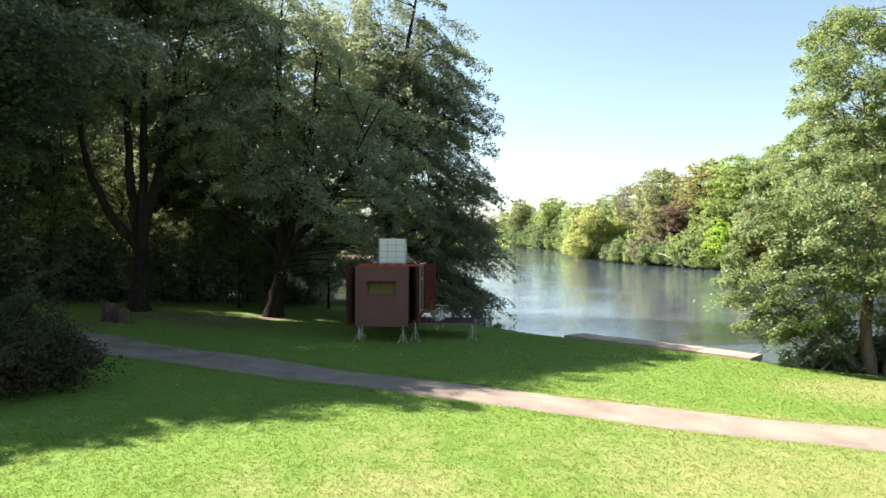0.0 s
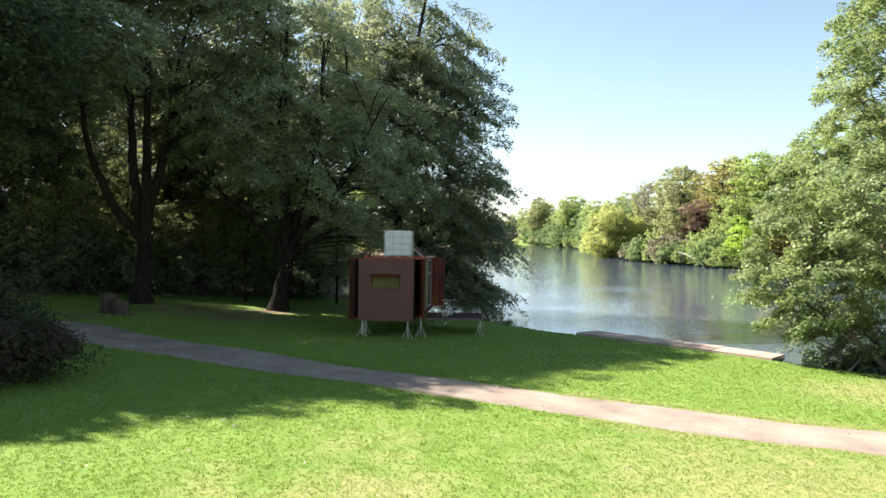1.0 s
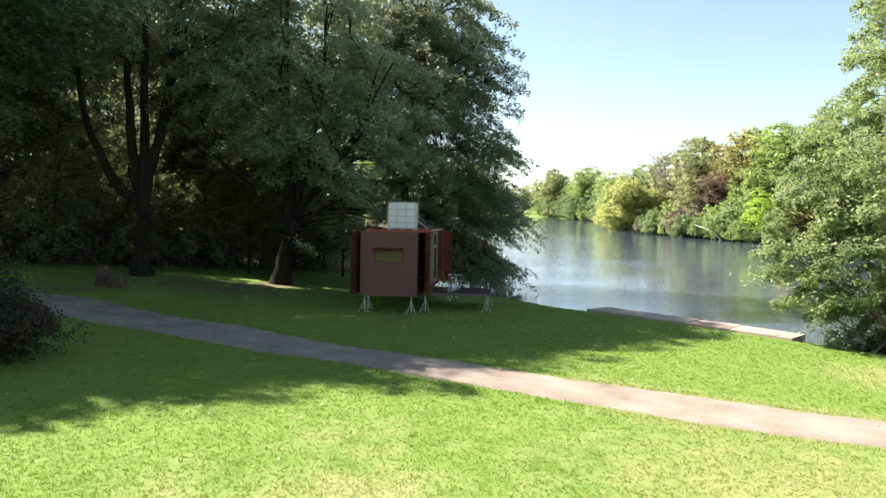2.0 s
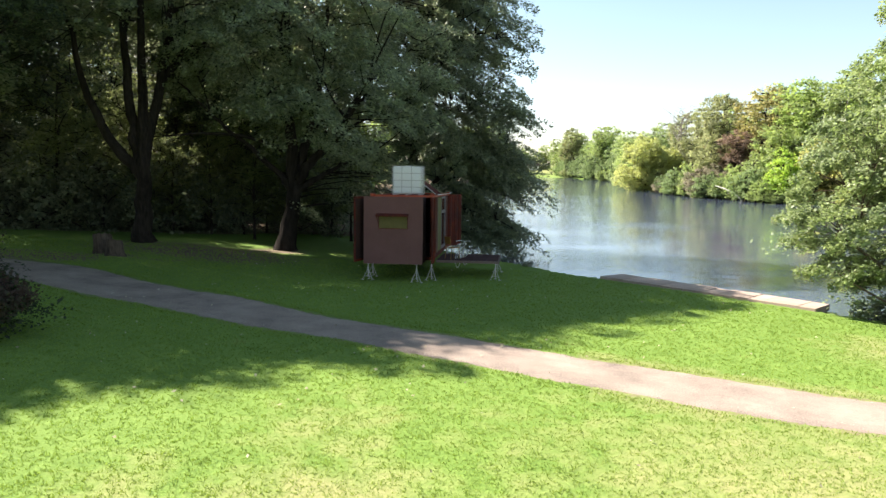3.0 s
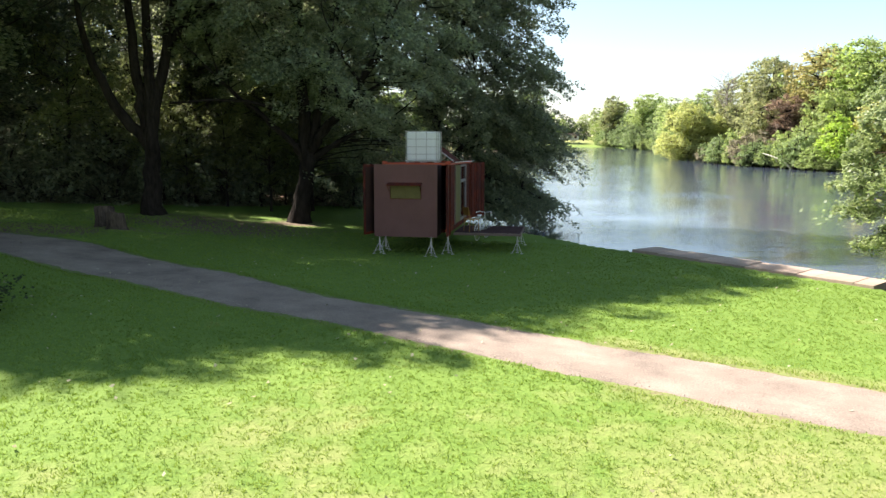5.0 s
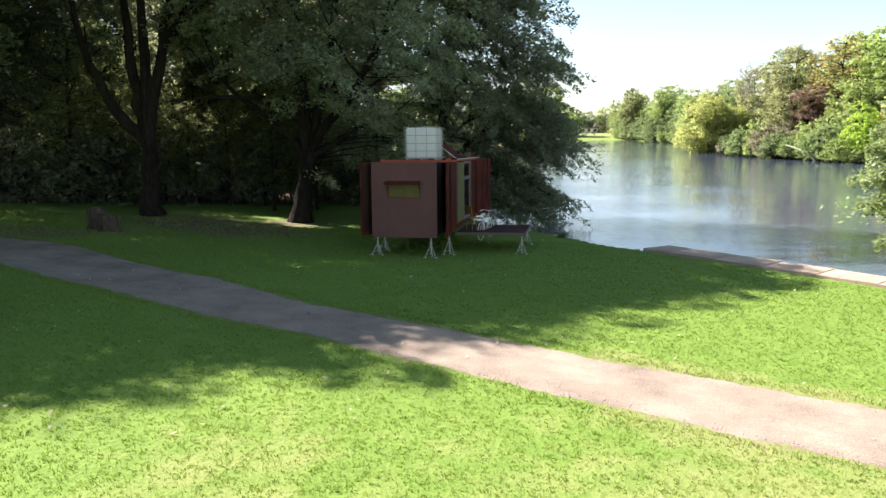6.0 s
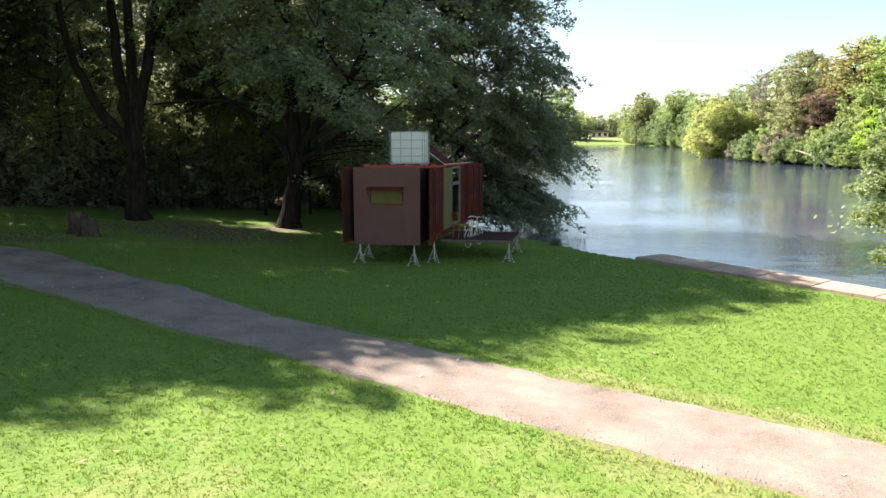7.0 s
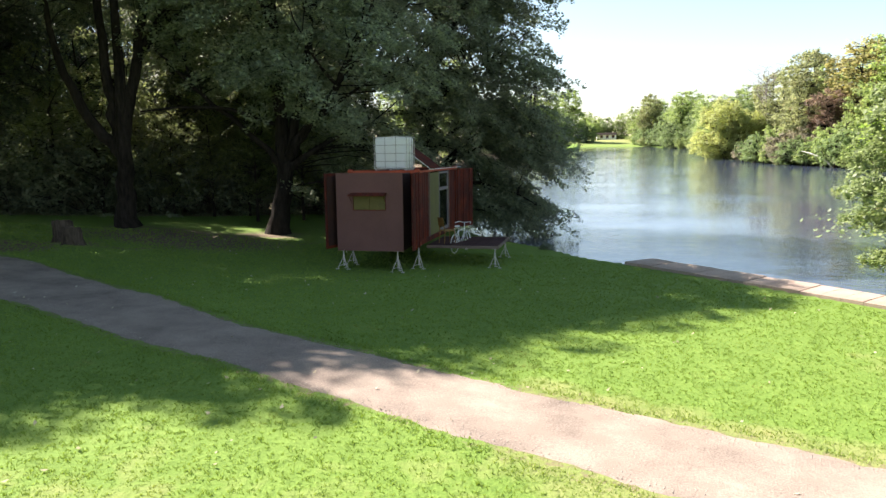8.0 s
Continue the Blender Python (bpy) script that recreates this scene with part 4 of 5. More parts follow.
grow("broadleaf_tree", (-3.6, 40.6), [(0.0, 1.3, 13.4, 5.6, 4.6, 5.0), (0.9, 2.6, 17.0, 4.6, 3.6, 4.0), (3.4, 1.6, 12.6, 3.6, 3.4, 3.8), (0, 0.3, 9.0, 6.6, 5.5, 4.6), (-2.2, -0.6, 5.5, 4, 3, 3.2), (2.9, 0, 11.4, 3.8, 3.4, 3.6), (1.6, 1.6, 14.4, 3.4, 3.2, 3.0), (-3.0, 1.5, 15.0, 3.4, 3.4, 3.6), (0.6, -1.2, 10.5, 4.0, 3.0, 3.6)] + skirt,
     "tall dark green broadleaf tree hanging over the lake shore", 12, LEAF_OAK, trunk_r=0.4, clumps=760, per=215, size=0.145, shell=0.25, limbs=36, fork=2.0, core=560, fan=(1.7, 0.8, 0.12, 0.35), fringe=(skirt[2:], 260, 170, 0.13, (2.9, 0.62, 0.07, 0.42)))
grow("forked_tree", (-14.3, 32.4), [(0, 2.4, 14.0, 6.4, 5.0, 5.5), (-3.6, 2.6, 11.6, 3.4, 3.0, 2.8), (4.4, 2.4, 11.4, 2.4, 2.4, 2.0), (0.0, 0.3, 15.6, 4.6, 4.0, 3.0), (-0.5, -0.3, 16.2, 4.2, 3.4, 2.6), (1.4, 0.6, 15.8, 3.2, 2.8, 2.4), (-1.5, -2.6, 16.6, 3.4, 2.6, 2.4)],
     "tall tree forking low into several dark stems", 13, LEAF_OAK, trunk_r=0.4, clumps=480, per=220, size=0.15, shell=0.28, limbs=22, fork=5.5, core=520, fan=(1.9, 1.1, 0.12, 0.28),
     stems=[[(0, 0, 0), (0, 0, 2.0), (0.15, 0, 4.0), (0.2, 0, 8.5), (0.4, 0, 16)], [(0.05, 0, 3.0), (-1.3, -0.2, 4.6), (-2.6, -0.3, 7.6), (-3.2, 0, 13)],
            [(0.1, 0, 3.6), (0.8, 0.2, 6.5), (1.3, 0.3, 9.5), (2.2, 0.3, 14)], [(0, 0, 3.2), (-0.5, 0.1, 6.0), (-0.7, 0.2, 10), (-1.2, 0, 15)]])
grow("broadleaf_tree", (-22.5, 26.5), [(1.5, 0, 13.0, 7.2, 6, 5.5), (4.8, 1.2, 14.8, 4.2, 3.8, 3.4), (7.4, 0.5, 10.4, 3.6, 3.2, 2.2), (0, 0, 8.0, 5.5, 5, 3.5)], "large dark tree at the wood's edge", 14, LEAF_OAK, trunk_r=0.5, core=760, clumps=560, per=150, size=0.2, limbs=18, fork=4.0, fan=(2.1, 1.2, 0.16, 0.3))
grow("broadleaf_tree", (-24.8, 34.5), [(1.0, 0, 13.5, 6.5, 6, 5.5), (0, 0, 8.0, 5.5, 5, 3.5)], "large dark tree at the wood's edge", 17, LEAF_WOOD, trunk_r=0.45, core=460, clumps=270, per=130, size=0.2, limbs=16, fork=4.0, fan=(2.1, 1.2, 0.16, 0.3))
# this one is out of view, added to shade the shrub and left lawn
grow("broadleaf_tree", (-26.0, 21.5), [(1.0, 0, 12.5, 6.5, 6, 5.5), (0, 0, 8.0, 5.5, 5, 3.5)], "large dark tree at the wood's edge", 18, LEAF_OAK, trunk_r=0.45, core=420, clumps=250, per=130, size=0.29, spread=1.25, limbs=14, fork=4.0)
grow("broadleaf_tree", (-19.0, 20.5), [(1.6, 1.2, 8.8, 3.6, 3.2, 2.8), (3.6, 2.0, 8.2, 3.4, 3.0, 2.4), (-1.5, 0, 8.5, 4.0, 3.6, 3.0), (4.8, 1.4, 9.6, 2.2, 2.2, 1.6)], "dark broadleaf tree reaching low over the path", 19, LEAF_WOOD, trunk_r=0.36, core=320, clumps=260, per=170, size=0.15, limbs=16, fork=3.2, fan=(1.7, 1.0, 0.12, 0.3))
# alder on the near shore
grow("alder_tree", (15.2, 23.2), [(-0.4, 1.7, 4.9, 4.4, 3.4, 2.2), (0.4, 1.5, 7.2, 4.3, 3.6, 3.0), (2.0, 1.4, 11.2, 4.1, 3.8, 4.2), (-2.8, 1.6, 3.5, 2.2, 1.9, 1.2), (3.2, 0.8, 3.4, 1.8, 2.0, 1.6), (0.6, -0.5, 4.4, 2.4, 1.6, 1.6), (-1.5, 1.8, 1.6, 1.2, 1.1, 1.2), (-0.2, 1.5, 1.7, 1.7, 1.2, 1.4), (1.6, 0.9, 1.8, 1.6, 1.2, 1.4)],
     "sunlit alder tree with rounded leaves leaning over the water", 15, LEAF_ALDER, BROWN_BARK, trunk_r=0.26, clumps=640, per=310, size=0.108, limbs=28, core=520, fork=1.2, twig=0.012, shell=0.2, fan=(0.95, 0.62, 0.09, 0.34), thin=(1, 0.3, 0.4),
     stems=[[(0, 0, 0), (-0.25, 0, 1.2), (-0.3, 0.3, 3), (0.4, 1.0, 7), (1.7, 1.3, 13)], [(-0.15, 0, 0.8), (-1.4, 0.8, 2.3), (-3.0, 1.5, 3.6)], [(0.1, 0, 0.3), (0.8, 0.1, 3), (1.8, 0.2, 6.5)]])
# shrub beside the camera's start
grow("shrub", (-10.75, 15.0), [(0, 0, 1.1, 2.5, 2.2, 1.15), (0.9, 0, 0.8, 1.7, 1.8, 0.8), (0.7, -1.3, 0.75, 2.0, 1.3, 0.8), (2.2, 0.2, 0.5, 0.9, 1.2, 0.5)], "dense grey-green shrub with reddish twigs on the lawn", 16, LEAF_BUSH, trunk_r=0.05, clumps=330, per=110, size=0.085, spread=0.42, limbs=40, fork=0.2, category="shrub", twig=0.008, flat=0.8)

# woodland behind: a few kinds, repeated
wood_tree = grow("woodland_tree", (-17, 51), [(0, 0, 12, 4.6, 4.6, 5.5), (0.5, 0, 7, 3.6, 3.6, 3.0)], "tall woodland tree, leaves darkened for shade", 21, LEAF_WOOD, trunk_r=0.3, clumps=170, per=85, size=0.26, limbs=12, fan=(2.6, 1.2, 0.16, 0.35), fork=4.0, group="woodland trees")
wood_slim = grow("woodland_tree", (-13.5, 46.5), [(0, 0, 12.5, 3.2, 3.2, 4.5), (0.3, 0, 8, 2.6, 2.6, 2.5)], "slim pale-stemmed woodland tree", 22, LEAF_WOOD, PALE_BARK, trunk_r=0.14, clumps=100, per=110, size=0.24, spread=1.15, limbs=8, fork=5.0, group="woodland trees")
under = grow("undergrowth_shrub", (-18, 40.5), [(0, 0, 1.6, 2.4, 2.0, 1.6), (0.6, 0, 2.6, 1.6, 1.5, 1.3)], "dark leafy undergrowth shrub at the wood's edge", 23, LEAF_UNDER, trunk_r=0.06, clumps=80, per=60, size=0.18, limbs=14, fan=(1.5, 0.7, 0.1, 0.4), fork=0.4, category="shrub", group="undergrowth")


sapling = grow("woodland_sapling", (-19.0, 42.0), [(0, 0, 4.2, 2.0, 1.9, 2.2), (0.5, 0, 6.6, 1.6, 1.6, 1.8), (-0.5, 0, 2.2, 1.5, 1.5, 1.0)], "young tree between the trunks, leaves brightened as if sunlit", 24, LEAF_SAP, trunk_r=0.07, clumps=110, per=85, size=0.12, limbs=16, fan=(1.3, 0.6, 0.07, 0.35), fork=1.2, shell=0.35, group="woodland saplings")


def stand(ob, x, y, turn, k, kz=None):
    return copy_thing(ob, Matrix.Translation((x, y, float(ground_z(x, y)) - 0.08)) @ pose(0, 0, 0, 0, 0, turn) @ Matrix.Diagonal((k, k, kz or k, 1)))


wood_rng = random.Random(5)
for x, y, k in ((2.9, 33.9, 0.14), (14.5, 24.9, 0.7), (15.6, 24.9, 0.9), (16.9, 24.4, 0.95)):
    stand(under, x, y, wood_rng.uniform(0, 360), k, k * 0.7)
# the first six are unseen, added to block sky and sun from the left
for x, y, k in ((-26, 12.5, 1.05), (-32, 43, 1.15), (-37, 49, 1.2), (-31, 20, 1.1), (-30, 5, 1.1), (-24, -2, 1.05), (-38, 43, 1.1), (-43, 52, 1.2), (-47, 40, 1.1), (-20, 66, 1.2), (-28, 72, 1.2), (-37, 68, 1.2), (-45, 64, 1.2), (-52, 54, 1.2), (-25, 60, 1.1), (-33, 58, 1.1), (-35, 29, 1.05), (-40, 82, 1.2), (-55, 70, 1.2)):
    stand(wood_tree, x, y, wood_rng.uniform(0, 360), k * wood_rng.uniform(0.92, 1.08))
for x, y, k in ((-15.8, 41.2, 0.9), (-15.0, 41.8, 0.8), (-17.3, 42.5, 0.95), (-11.5, 43.6, 0.9), (-15.6, 49, 1.0), (-27.5, 48, 1.0), (-10.3, 47.5, 0.85)):
    stand(wood_slim, x, y, wood_rng.uniform(0, 360), k)
for k in range(26):
    x = -35 + k * 1.05 + wood_rng.uniform(-0.4, 0.4)
    y = float(np.interp(x, (-35, -22, -16, -12.5, -10), (37, 36.6, 38.6, 40.2, 44))) + wood_rng.uniform(-0.6, 1.6)
    if x < -8.2:
        stand(under, x, y, wood_rng.uniform(0, 360), wood_rng.uniform(0.75, 1.25))
for x, y, k in ((-17.6, 37.6, 0.9), (-12.4, 39.6, 0.85), (-20.8, 36.4, 1.0), (-16.2, 40.0, 1.2), (-13.6, 38.2, 0.7), (-11.2, 38.0, 0.8), (-15.4, 37.6, 0.6), (-9.8, 40.4, 0.9), (-6.8, 41.5, 0.9), (-22.5, 41.0, 1.15), (-13.2, 41.8, 0.9), (-20.6, 45.5, 1.5), (-15.0, 45.5, 1.5), (-11.0, 45.0, 1.2), (-24.0, 47.5, 1.3)):
    stand(sapling, x, y, wood_rng.uniform(0, 360), k)
for k in range(14):
    x = -42 + k * 2.4
    stand(under, x, 54 + wood_rng.uniform(-2, 2), wood_rng.uniform(0, 360), wood_rng.uniform(1.7, 2.4))
for k in range(10):
    x = -40 + k * 2.2
    stand(under, x, 48 + wood_rng.uniform(-2, 2), wood_rng.uniform(0, 360), wood_rng.uniform(1.1, 1.6))


# ---- far shores ----
def far_kind(kind, seed, blobs, clumps, per, size, spread, label, leaf, bark=None, trunk_r=0.3, **more):
    return grow(kind, (0, 300), blobs, label, seed, LEAF_FAR[leaf], bark, trunk_r=trunk_r, clumps=clumps, per=per, size=size, spread=spread, limbs=8, fork=2.5, **more)


ROUND = [(0, 0, 9.0, 4.6, 4.6, 4.6), (1.5, 0.5, 6.0, 4.2, 4.0, 3.6), (-1.8, -0.5, 5.5, 4.0, 4.0, 3.6), (0, -1, 2.6, 4.6, 3.8, 2.3), (0, 0.5, 1.2, 4.4, 4.0, 1.3)]
TALL = [(0, 0, 11.5, 4.0, 4.0, 4.4), (0.8, 0, 7.5, 4.4, 4.2, 3.6), (-1.0, -0.8, 4.0, 4.2, 3.8, 3.0), (0.3, 0, 1.4, 4.2, 3.8, 1.6)]
LOW = [(0, 0, 2.6, 3.4, 3.0, 2.3), (1.6, 0, 3.6, 2.2, 2.2, 2.0), (-1.6, 0, 1.8, 2.6, 2.4, 1.6)]
CONE = [(0, 0, 2.5, 3.0, 2.8, 1.9), (0, 0, 4.8, 2.0, 2.0, 1.8), (0, 0, 6.6, 1.1, 1.1, 1.2)]
kinds = {}
for key, shape, seed, leaf, label in (("round_green", ROUND, 31, "green", "round green tree on the far shore"), ("round_dark", ROUND, 32, "dark", "dark green tree on the far shore"), ("tall_green", TALL, 33, "green", "tall green tree on the far shore"),
                                      ("tall_bright", TALL, 34, "bright", "tall bright green tree on the far shore"), ("tall_olive", TALL, 35, "olive", "tall olive-brown tree on the far shore"), ("round_olive", ROUND, 36, "olive", "olive green tree on the far shore"),
                                      ("tall_amber", TALL, 46, "amber_brown", "tall amber-brown tree on the far shore"), ("copper", TALL, 37, "copper", "copper-red tree on the far shore"), ("low_brown", LOW, 38, "brown", "grey-brown shrub at the far waterside"), ("low_dark", LOW, 45, "dark", "dark green shrub at the far waterside"), ("low_green", LOW, 39, "green", "green shrub at the far waterside"),
                                      ("cone_bright", CONE, 40, "lime", "small bright yellow-green tree at the waterside"), ("cone_amber", CONE, 41, "amber", "small amber-yellow tree at the waterside")):
    low = shape in (LOW, CONE)
    kinds[key] = far_kind("shrub" if shape is LOW else "far_tree", seed, shape, (340 if shape is TALL else 270) if not low else 130, 30 if not low else 26, 0.36 if not low else 0.30, 0.95 if not low else 0.62, label, leaf, category="shrub" if shape is LOW else "tree", group="trees on the far shore", shell=0.14, core=140 if not low else 40, twig=0.03, puff=1.3)
kinds["willow"] = far_kind("willow_tree", 42, [(0.6, 0, 6.6, 3.4, 3.2, 2.8), (-1.8, -0.6, 5.0, 2.8, 2.6, 2.2), (-1.6, -0.6, 2.4, 4.4, 3.6, 2.2), (1.9, -0.6, 2.6, 4.0, 3.6, 2.4), (-2.6, -1.5, 1.2, 2.8, 2.2, 1.1)], 420, 36, 0.30, 0.85, "yellow-green weeping willow at the far waterside", "willow", hang=0.6, group="trees on the far shore", shell=0.14, core=200, twig=0.02, puff=1.3)

FAR = [  # kind, x, y, scale
    ("willow", 29.2, 133, 1.05), ("willow", 33.6, 135, 0.8),
    ("round_dark", 33.5, 150, 0.85), ("round_green", 33, 165, 0.95), ("round_dark", 36, 178, 1.0), ("round_green", 38, 195, 1.0), ("round_dark", 39.5, 210, 1.05), ("tall_green", 44, 185, 1.0), ("tall_olive", 45, 168, 1.0),
    ("low_brown", 33.4, 113, 0.95), ("low_brown", 35.0, 110.8, 0.8), ("low_green", 36.5, 106, 0.9), ("low_green", 33.2, 118, 1.0), ("low_green", 38.0, 104, 1.1), ("cone_bright", 39.2, 97.5, 0.95), ("cone_bright", 41.0, 98.5, 0.8), ("cone_amber", 43.8, 98.0, 1.15), ("cone_amber", 46.5, 96, 0.95),
    ("tall_olive", 39.5, 124, 0.95), ("round_olive", 36.4, 119, 0.72), ("round_green", 43.0, 109, 0.85), ("copper", 39.4, 116, 0.68), ("copper", 41.8, 117, 0.6), ("tall_amber", 44.0, 118, 1.12), ("tall_bright", 48.0, 111, 1.12), ("round_dark", 47.5, 104, 0.95), ("tall_green", 51, 108, 1.15),
    ("round_olive", 37.5, 136, 0.98), ("tall_olive", 42.5, 138, 1.02), ("round_green", 46, 132, 1.15), ("tall_green", 49.5, 124, 1.2), ("tall_bright", 53.5, 101, 1.1), ("round_green", 50, 97, 0.95), ("tall_green", 56.5, 96, 1.2), ("round_dark", 54.5, 90, 1.05), ("round_green", 60, 86, 1.05), ("tall_bright", 63, 91, 1.2),
    ("tall_green", 67, 82, 1.2), ("round_dark", 71, 74, 1.15), ("round_green", 77, 62, 1.15), ("tall_green", 81, 46, 1.2), ("round_dark", 79, 28, 1.2),
    ("round_green", 29.5, 280, 1.1), ("tall_green", 33.5, 268, 1.0), ("round_dark", 35.5, 255, 1.05), ("round_green", 36, 246, 0.95), ("tall_green", 36.5, 236, 1.0), ("round_dark", 40, 226, 1.05), ("round_green", 43, 218, 1.05), ("tall_olive", 30, 262, 1.1), ("tall_green", 42, 255, 1.15),
    ("round_dark", -0.5, 232, 1.1), ("tall_green", -4.5, 215, 1.1), ("round_green", -9.5, 190, 1.1), ("round_dark", -13, 165, 1.1), ("tall_green", -17.5, 135, 1.1), ("round_green", -20, 108, 1.1),
    ("round_dark", 6.5, 300, 0.7), ("low_dark", 8.5, 292, 1.4), ("round_green", 12.5, 322, 0.85), ("round_dark", 18, 325, 0.85), ("round_green", 24, 322, 0.9), ("tall_bright", 1.5, 296, 1.25), ("round_dark", -4, 300, 1.3), ("round_dark", 15, 345, 0.9), ("tall_green", 9.0, 335, 0.85), ("round_green", 28.5, 300, 1.05), ("tall_green", 33.5, 296, 1.1),
]
far_rng = random.Random(8)
# shrubs that close the far water's edge
for k in range(46):
    a = k / 45
    x, y = np.interp(a, (0, 0.2, 0.45, 0.7, 1.0), (37.5, 31.0, 28.8, 30.0, 35.5)), np.interp(a, (0, 0.2, 0.45, 0.7, 1.0), (95.5, 113.5, 132.5, 157, 204))
    if 0.36 < a < 0.52:
        continue
    FAR.append((far_rng.choice(("low_green", "low_green", "low_brown", "low_dark", "low_dark")), float(x) + 0.3 + far_rng.uniform(-0.3, 0.7), float(y) + far_rng.uniform(-1, 1), far_rng.uniform(0.28, 0.6)))
for k in range(16):
    a = k / 15
    FAR.append((far_rng.choice(("low_green", "low_dark")), 36.4 - 8.5 * a + far_rng.uniform(-0.5, 0.5), 208 + 66 * a + far_rng.uniform(-0.5, 0.5), far_rng.uniform(0.55, 0.95)))
used = set()
for kind, x, y, k in FAR:
    src = kinds[kind]
    m = Matrix.Translation((x, y, float(ground_z(x, y)) - 0.1)) @ pose(0, 0, 0, 0, 0, far_rng.uniform(0, 360)) @ Matrix.Diagonal((k * far_rng.uniform(0.92, 1.1), k, k * far_rng.uniform(0.95, 1.08), 1))
    if kind not in used:
        src.matrix_basis = m
        used.add(kind)
    else:
        copy_thing(src, m)


def make_bare_tree(x, y, h):
    rng = np.random.default_rng(77)
    root = empty("bare_tree", Matrix.Translation((x, y, float(ground_z(x, y)) - 0.1)))
    tagged(root, "dead bare grey tree standing above the wood", "tree")
    pieces = [tube(bend((0, 0, 0), (0.3, 0, h * 0.8), rng, 8, 0, 0.02), np.linspace(0.3, 0.05, 8), 6)]
    for k in range(34):
        z = h * rng.uniform(0.5, 0.82)
        a = rng.uniform(0, 6.28)
        ln = rng.uniform(2.0, 4.6)
        tip = (0.2 + ln * 0.9 * math.cos(a), ln * 0.9 * math.sin(a), min(z + ln * 0.8, h - rng.uniform(0, 2)))
        q = bend((0.2, 0, z), tip, rng, 6, 0.05, 0.08)
        pieces.append(tube(q, np.linspace(0.055, 0.02, 6), 4))
        for j in range(5):
            s = q[rng.integers(2, 6)]
            pieces.append(tube(bend(s, s + rng.normal(size=3) * (0.8, 0.8, 0.5) + (0, 0, 0.6), rng, 4, 0, 0.08), np.linspace(0.022, 0.009, 4), 4))
    v, f = joined(pieces)
    array_mesh("trunk", v, f, PALE_BARK, root)


make_bare_tree(38.2, 146, 17.3)


def make_log():
    root = empty("fallen_log", Matrix.Translation((34.4, 103.4, WATER_Z)))
    tagged(root, "pale bare fallen branch leaning into the water", "log")
    rng = np.random.default_rng(3)
    v, f = joined([tube(bend((-1.6, 0.8, 2.0), (1.2, -2.2, -0.1), rng, 7, 0.03, 0.04), np.linspace(0.05, 0.12, 7), 6), tube(bend((-0.2, -0.7, 0.9), (-0.9, -1.6, 1.7), rng, 5), np.linspace(0.05, 0.02, 5), 5)])
    array_mesh("limb", v, f, STEEL, root)


make_log()


def make_far_house():
    root = empty("far_house", Matrix.Translation((17.2, 316, float(ground_z(17.2, 316)) - 0.2)))
    tagged(root, "small white low house beyond the lake", "house")
    part("wall", box(-4, 4, -3, 3, 0, 2.2, 0.05), WHITE, root)
    bm = bmesh.new()
    vs = [bm.verts.new(c) for c in ((-4.4, -3.4, 2.15), (4.4, -3.4, 2.15), (4.4, 3.4, 2.15), (-4.4, 3.4, 2.15), (-4.4, 0, 3.2), (4.4, 0, 3.2))]
    for q in ((0, 1, 5, 4), (2, 3, 4, 5), (0, 4, 3), (1, 2, 5), (3, 2, 1, 0)):
        bm.faces.new([vs[i] for i in q])
    part("roof", bm, BARK, root)
    for x in (-2.6, -0.2, 2.2):
        part("window", box(x, x + 1.1, -3.04, -2.98, 0.9, 2.0, 0.01), DARK_IN, root)


make_far_house()


def make_mast():
    root = empty("mast", Matrix.Translation((21.5, 400, 0)))
    tagged(root, "thin pale mast far beyond the trees", "mast")
    part("pole", rod((0, 0, -1), (0, 0, 30), 0.2, 8, 0.12), STEEL, root)


make_mast()


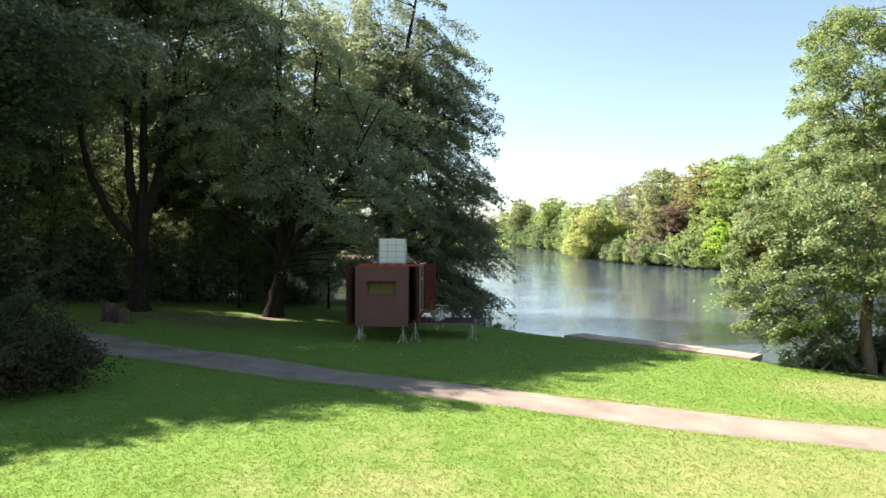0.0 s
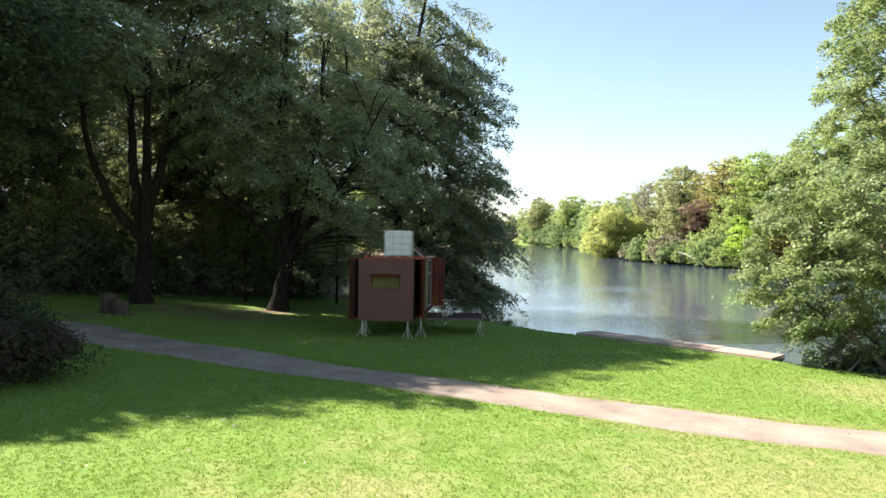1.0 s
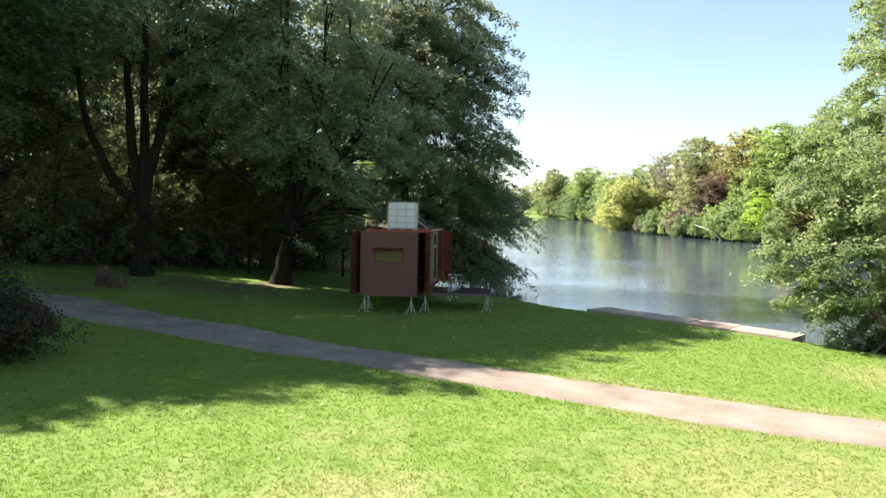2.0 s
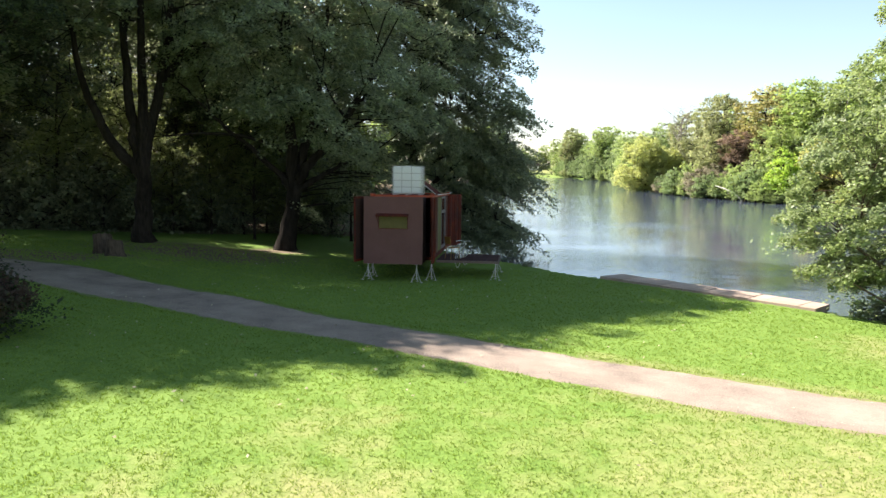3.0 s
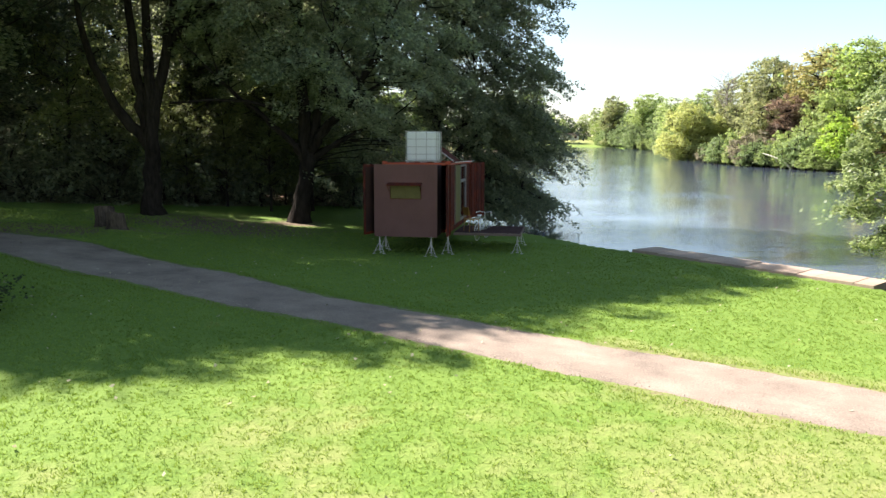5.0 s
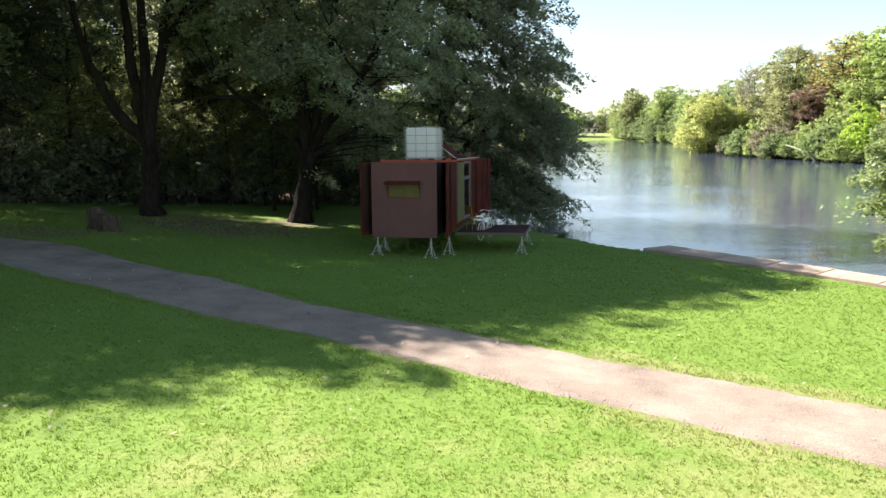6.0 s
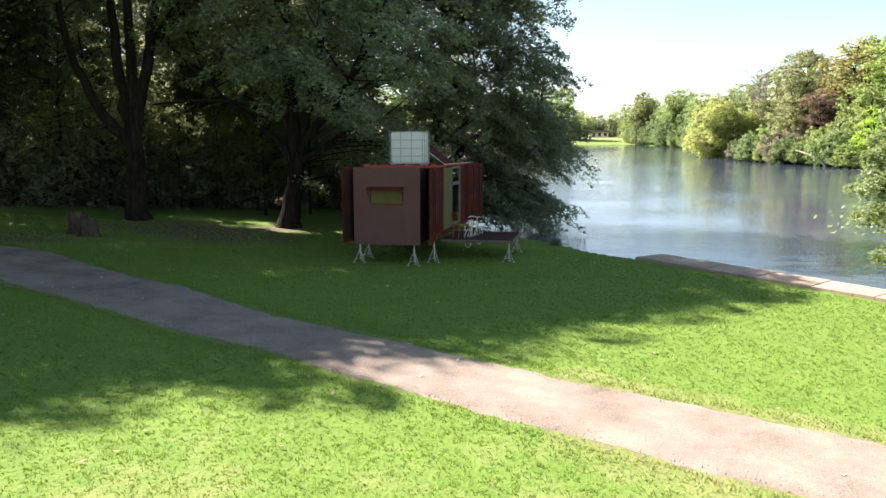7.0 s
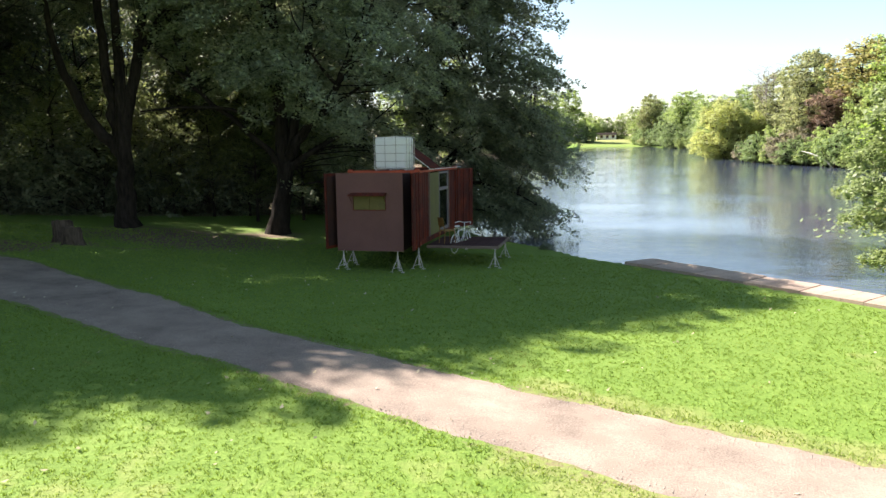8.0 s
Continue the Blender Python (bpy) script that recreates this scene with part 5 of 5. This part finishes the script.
# ---- grass blades on the near lawn ----
def make_grass():
    rng = np.random.default_rng(9)
    tufts, each = 120000, 4
    u = rng.random(tufts)
    y = 5.5 + 26.5 * u**1.5
    x = 0.5 + (rng.random(tufts) * 2 - 1) * (3.8 + 0.60 * y)
    n = tufts * each
    x = np.repeat(x, each) + rng.normal(size=n) * 0.016
    y = np.repeat(y, each) + rng.normal(size=n) * 0.016
    keep = (line_distance(x, y, PATH_LINE) - path_half(x) > -0.08 + 0.55 * rng.random(n) ** 1.6) & (lake_distance(x, y) > 0.5)
    # the blades thin out towards the lawn behind and beside
    keep &= rng.random(n) < np.clip((y - 5.2) / 2.6, 0.02, 1) * np.clip((4.4 + 0.60 * y - np.abs(x - 0.5)) / 1.6, 0.05, 1)
    x, y = x[keep], y[keep]
    n = len(x)
    # longer tufts along the path's edges
    line, across, along = smooth_line(PATH_LINE, 0.05)
    pick = rng.integers(0, len(line), 26000)
    side_of = rng.choice((-1.0, 1.0), 26000)
    away = path_half(line[pick, 0]) + 0.08 + 0.16 * np.abs(rng.normal(size=26000)) + 0.1 * np.sin(along[pick] * 3.1 + side_of) * np.sin(along[pick] * 1.3)
    q = line[pick] + across[pick] * (side_of * away)[:, None]
    near = (q[:, 0] > -14) & (q[:, 0] < 13)
    x, y = np.concatenate([x, q[near, 0]]), np.concatenate([y, q[near, 1]])
    z = ground_z(x, y)
    grown = np.concatenate([np.ones(n), np.full(int(near.sum()), 1.5)])
    n = len(x)
    clump = 0.6 + 0.4 * np.sin(x * 7.3 + np.sin(y * 5.1) * 2) * np.sin(y * 6.7 + np.sin(x * 4.3) * 2)
    h = (0.016 + 0.021 * rng.random(n)) * (0.7 + 0.6 * clump) * (0.8 + 0.02 * y) * grown
    a = rng.random(n) * 2 * np.pi
    w = 0.0028 + 0.003 * rng.random(n) + 0.0003 * y
    lean = (0.3 + 0.8 * rng.random(n)) * h
    b = rng.random(n) * 2 * np.pi
    p = np.stack([x, y, z - 0.004], 1)
    side = np.stack([np.cos(a) * w, np.sin(a) * w, np.zeros(n)], 1)
    tip = np.stack([np.cos(b) * lean, np.sin(b) * lean, h], 1)
    v = np.stack([p - side, p + side, p + tip], 1).reshape(-1, 3)
    ob = array_mesh("grass", v, np.arange(n * 3).reshape(n, 3), GRASS)
    dry = dryness(x, y, line_distance(x, y, PATH_LINE)) * (0.3 + 1.0 * rng.random(n))
    ob.data.attributes.new("dry", "FLOAT", "POINT").data.foreach_set("value", np.repeat(np.clip(dry, 0, 1), 3).astype(np.float32))
    tagged(ob, "short mown bright green grass blades on the lawn", "grass", kind="stuff")


make_grass()


def make_pebbles():
    rng = np.random.default_rng(19)
    line, across, along = smooth_line(PATH_LINE, 0.05)
    n = 9000
    near = np.nonzero((line[:, 0] > -9) & (line[:, 0] < 9))[0]
    k = rng.choice(near, n)
    q = line[k] + across[k] * (1.0 * np.sin(rng.uniform(-1.4, 1.4, n)))[:, None]
    z = ground_z(q[:, 0], q[:, 1]) + 0.016
    r = 0.003 + 0.009 * rng.random(n) ** 3
    shape = np.array([(1, 0, 0), (-1, 0, 0), (0, 1, 0), (0, -1, 0), (0, 0, 0.7), (0, 0, -0.7)])
    v = np.column_stack([q, z])[:, None] + shape[None] * (r[:, None] * rng.uniform(0.7, 1.4, (n, 3)))[:, None]
    f = np.array([(0, 2, 4), (2, 1, 4), (1, 3, 4), (3, 0, 4), (2, 0, 5), (1, 2, 5), (3, 1, 5), (0, 3, 5)])
    ob = array_mesh("pebbles", v.reshape(-1, 3), (np.arange(n)[:, None, None] * 6 + f[None]).reshape(-1, 3), PEBBLE)
    tagged(ob, "small loose pebbles strewn on the gravel path", "pebbles", kind="stuff")


def make_fallen_leaves():
    rng = np.random.default_rng(29)
    n = 220
    x, y = rng.uniform(-13, 10, n), rng.uniform(9, 33, n)
    keep = lake_distance(x, y) > 1.0
    c = np.column_stack([x, y, ground_z(x, y) + 0.045])[keep]
    v, f = leaf_quads(rng, c, np.full(len(c), 0.05), 1, 0.075, 0.2, 0.25)
    ob = array_mesh("fallen_leaves", v, f, LITTER)
    tagged(ob, "scattered pale dry leaves lying on the lawn", "leaves", kind="stuff")


def make_stick():
    root = empty("dry_branch", Matrix.Translation((13.6, 23.75, -0.4)))
    tagged(root, "pale dry branch leaning at the water's edge", "branch")
    rng = np.random.default_rng(6)
    v, f = joined([tube(bend((0.0, 0, 0.0), (0.75, 0.2, 0.85), rng, 6, 0.02, 0.04), np.linspace(0.045, 0.02, 6), 6), tube(bend((0.5, 0.1, 0.55), (0.15, 0.2, 1.05), rng, 5), np.linspace(0.025, 0.01, 5), 5)])
    array_mesh("limb", v, f, PALE_BARK, root)


make_pebbles()
make_fallen_leaves()
make_stick()
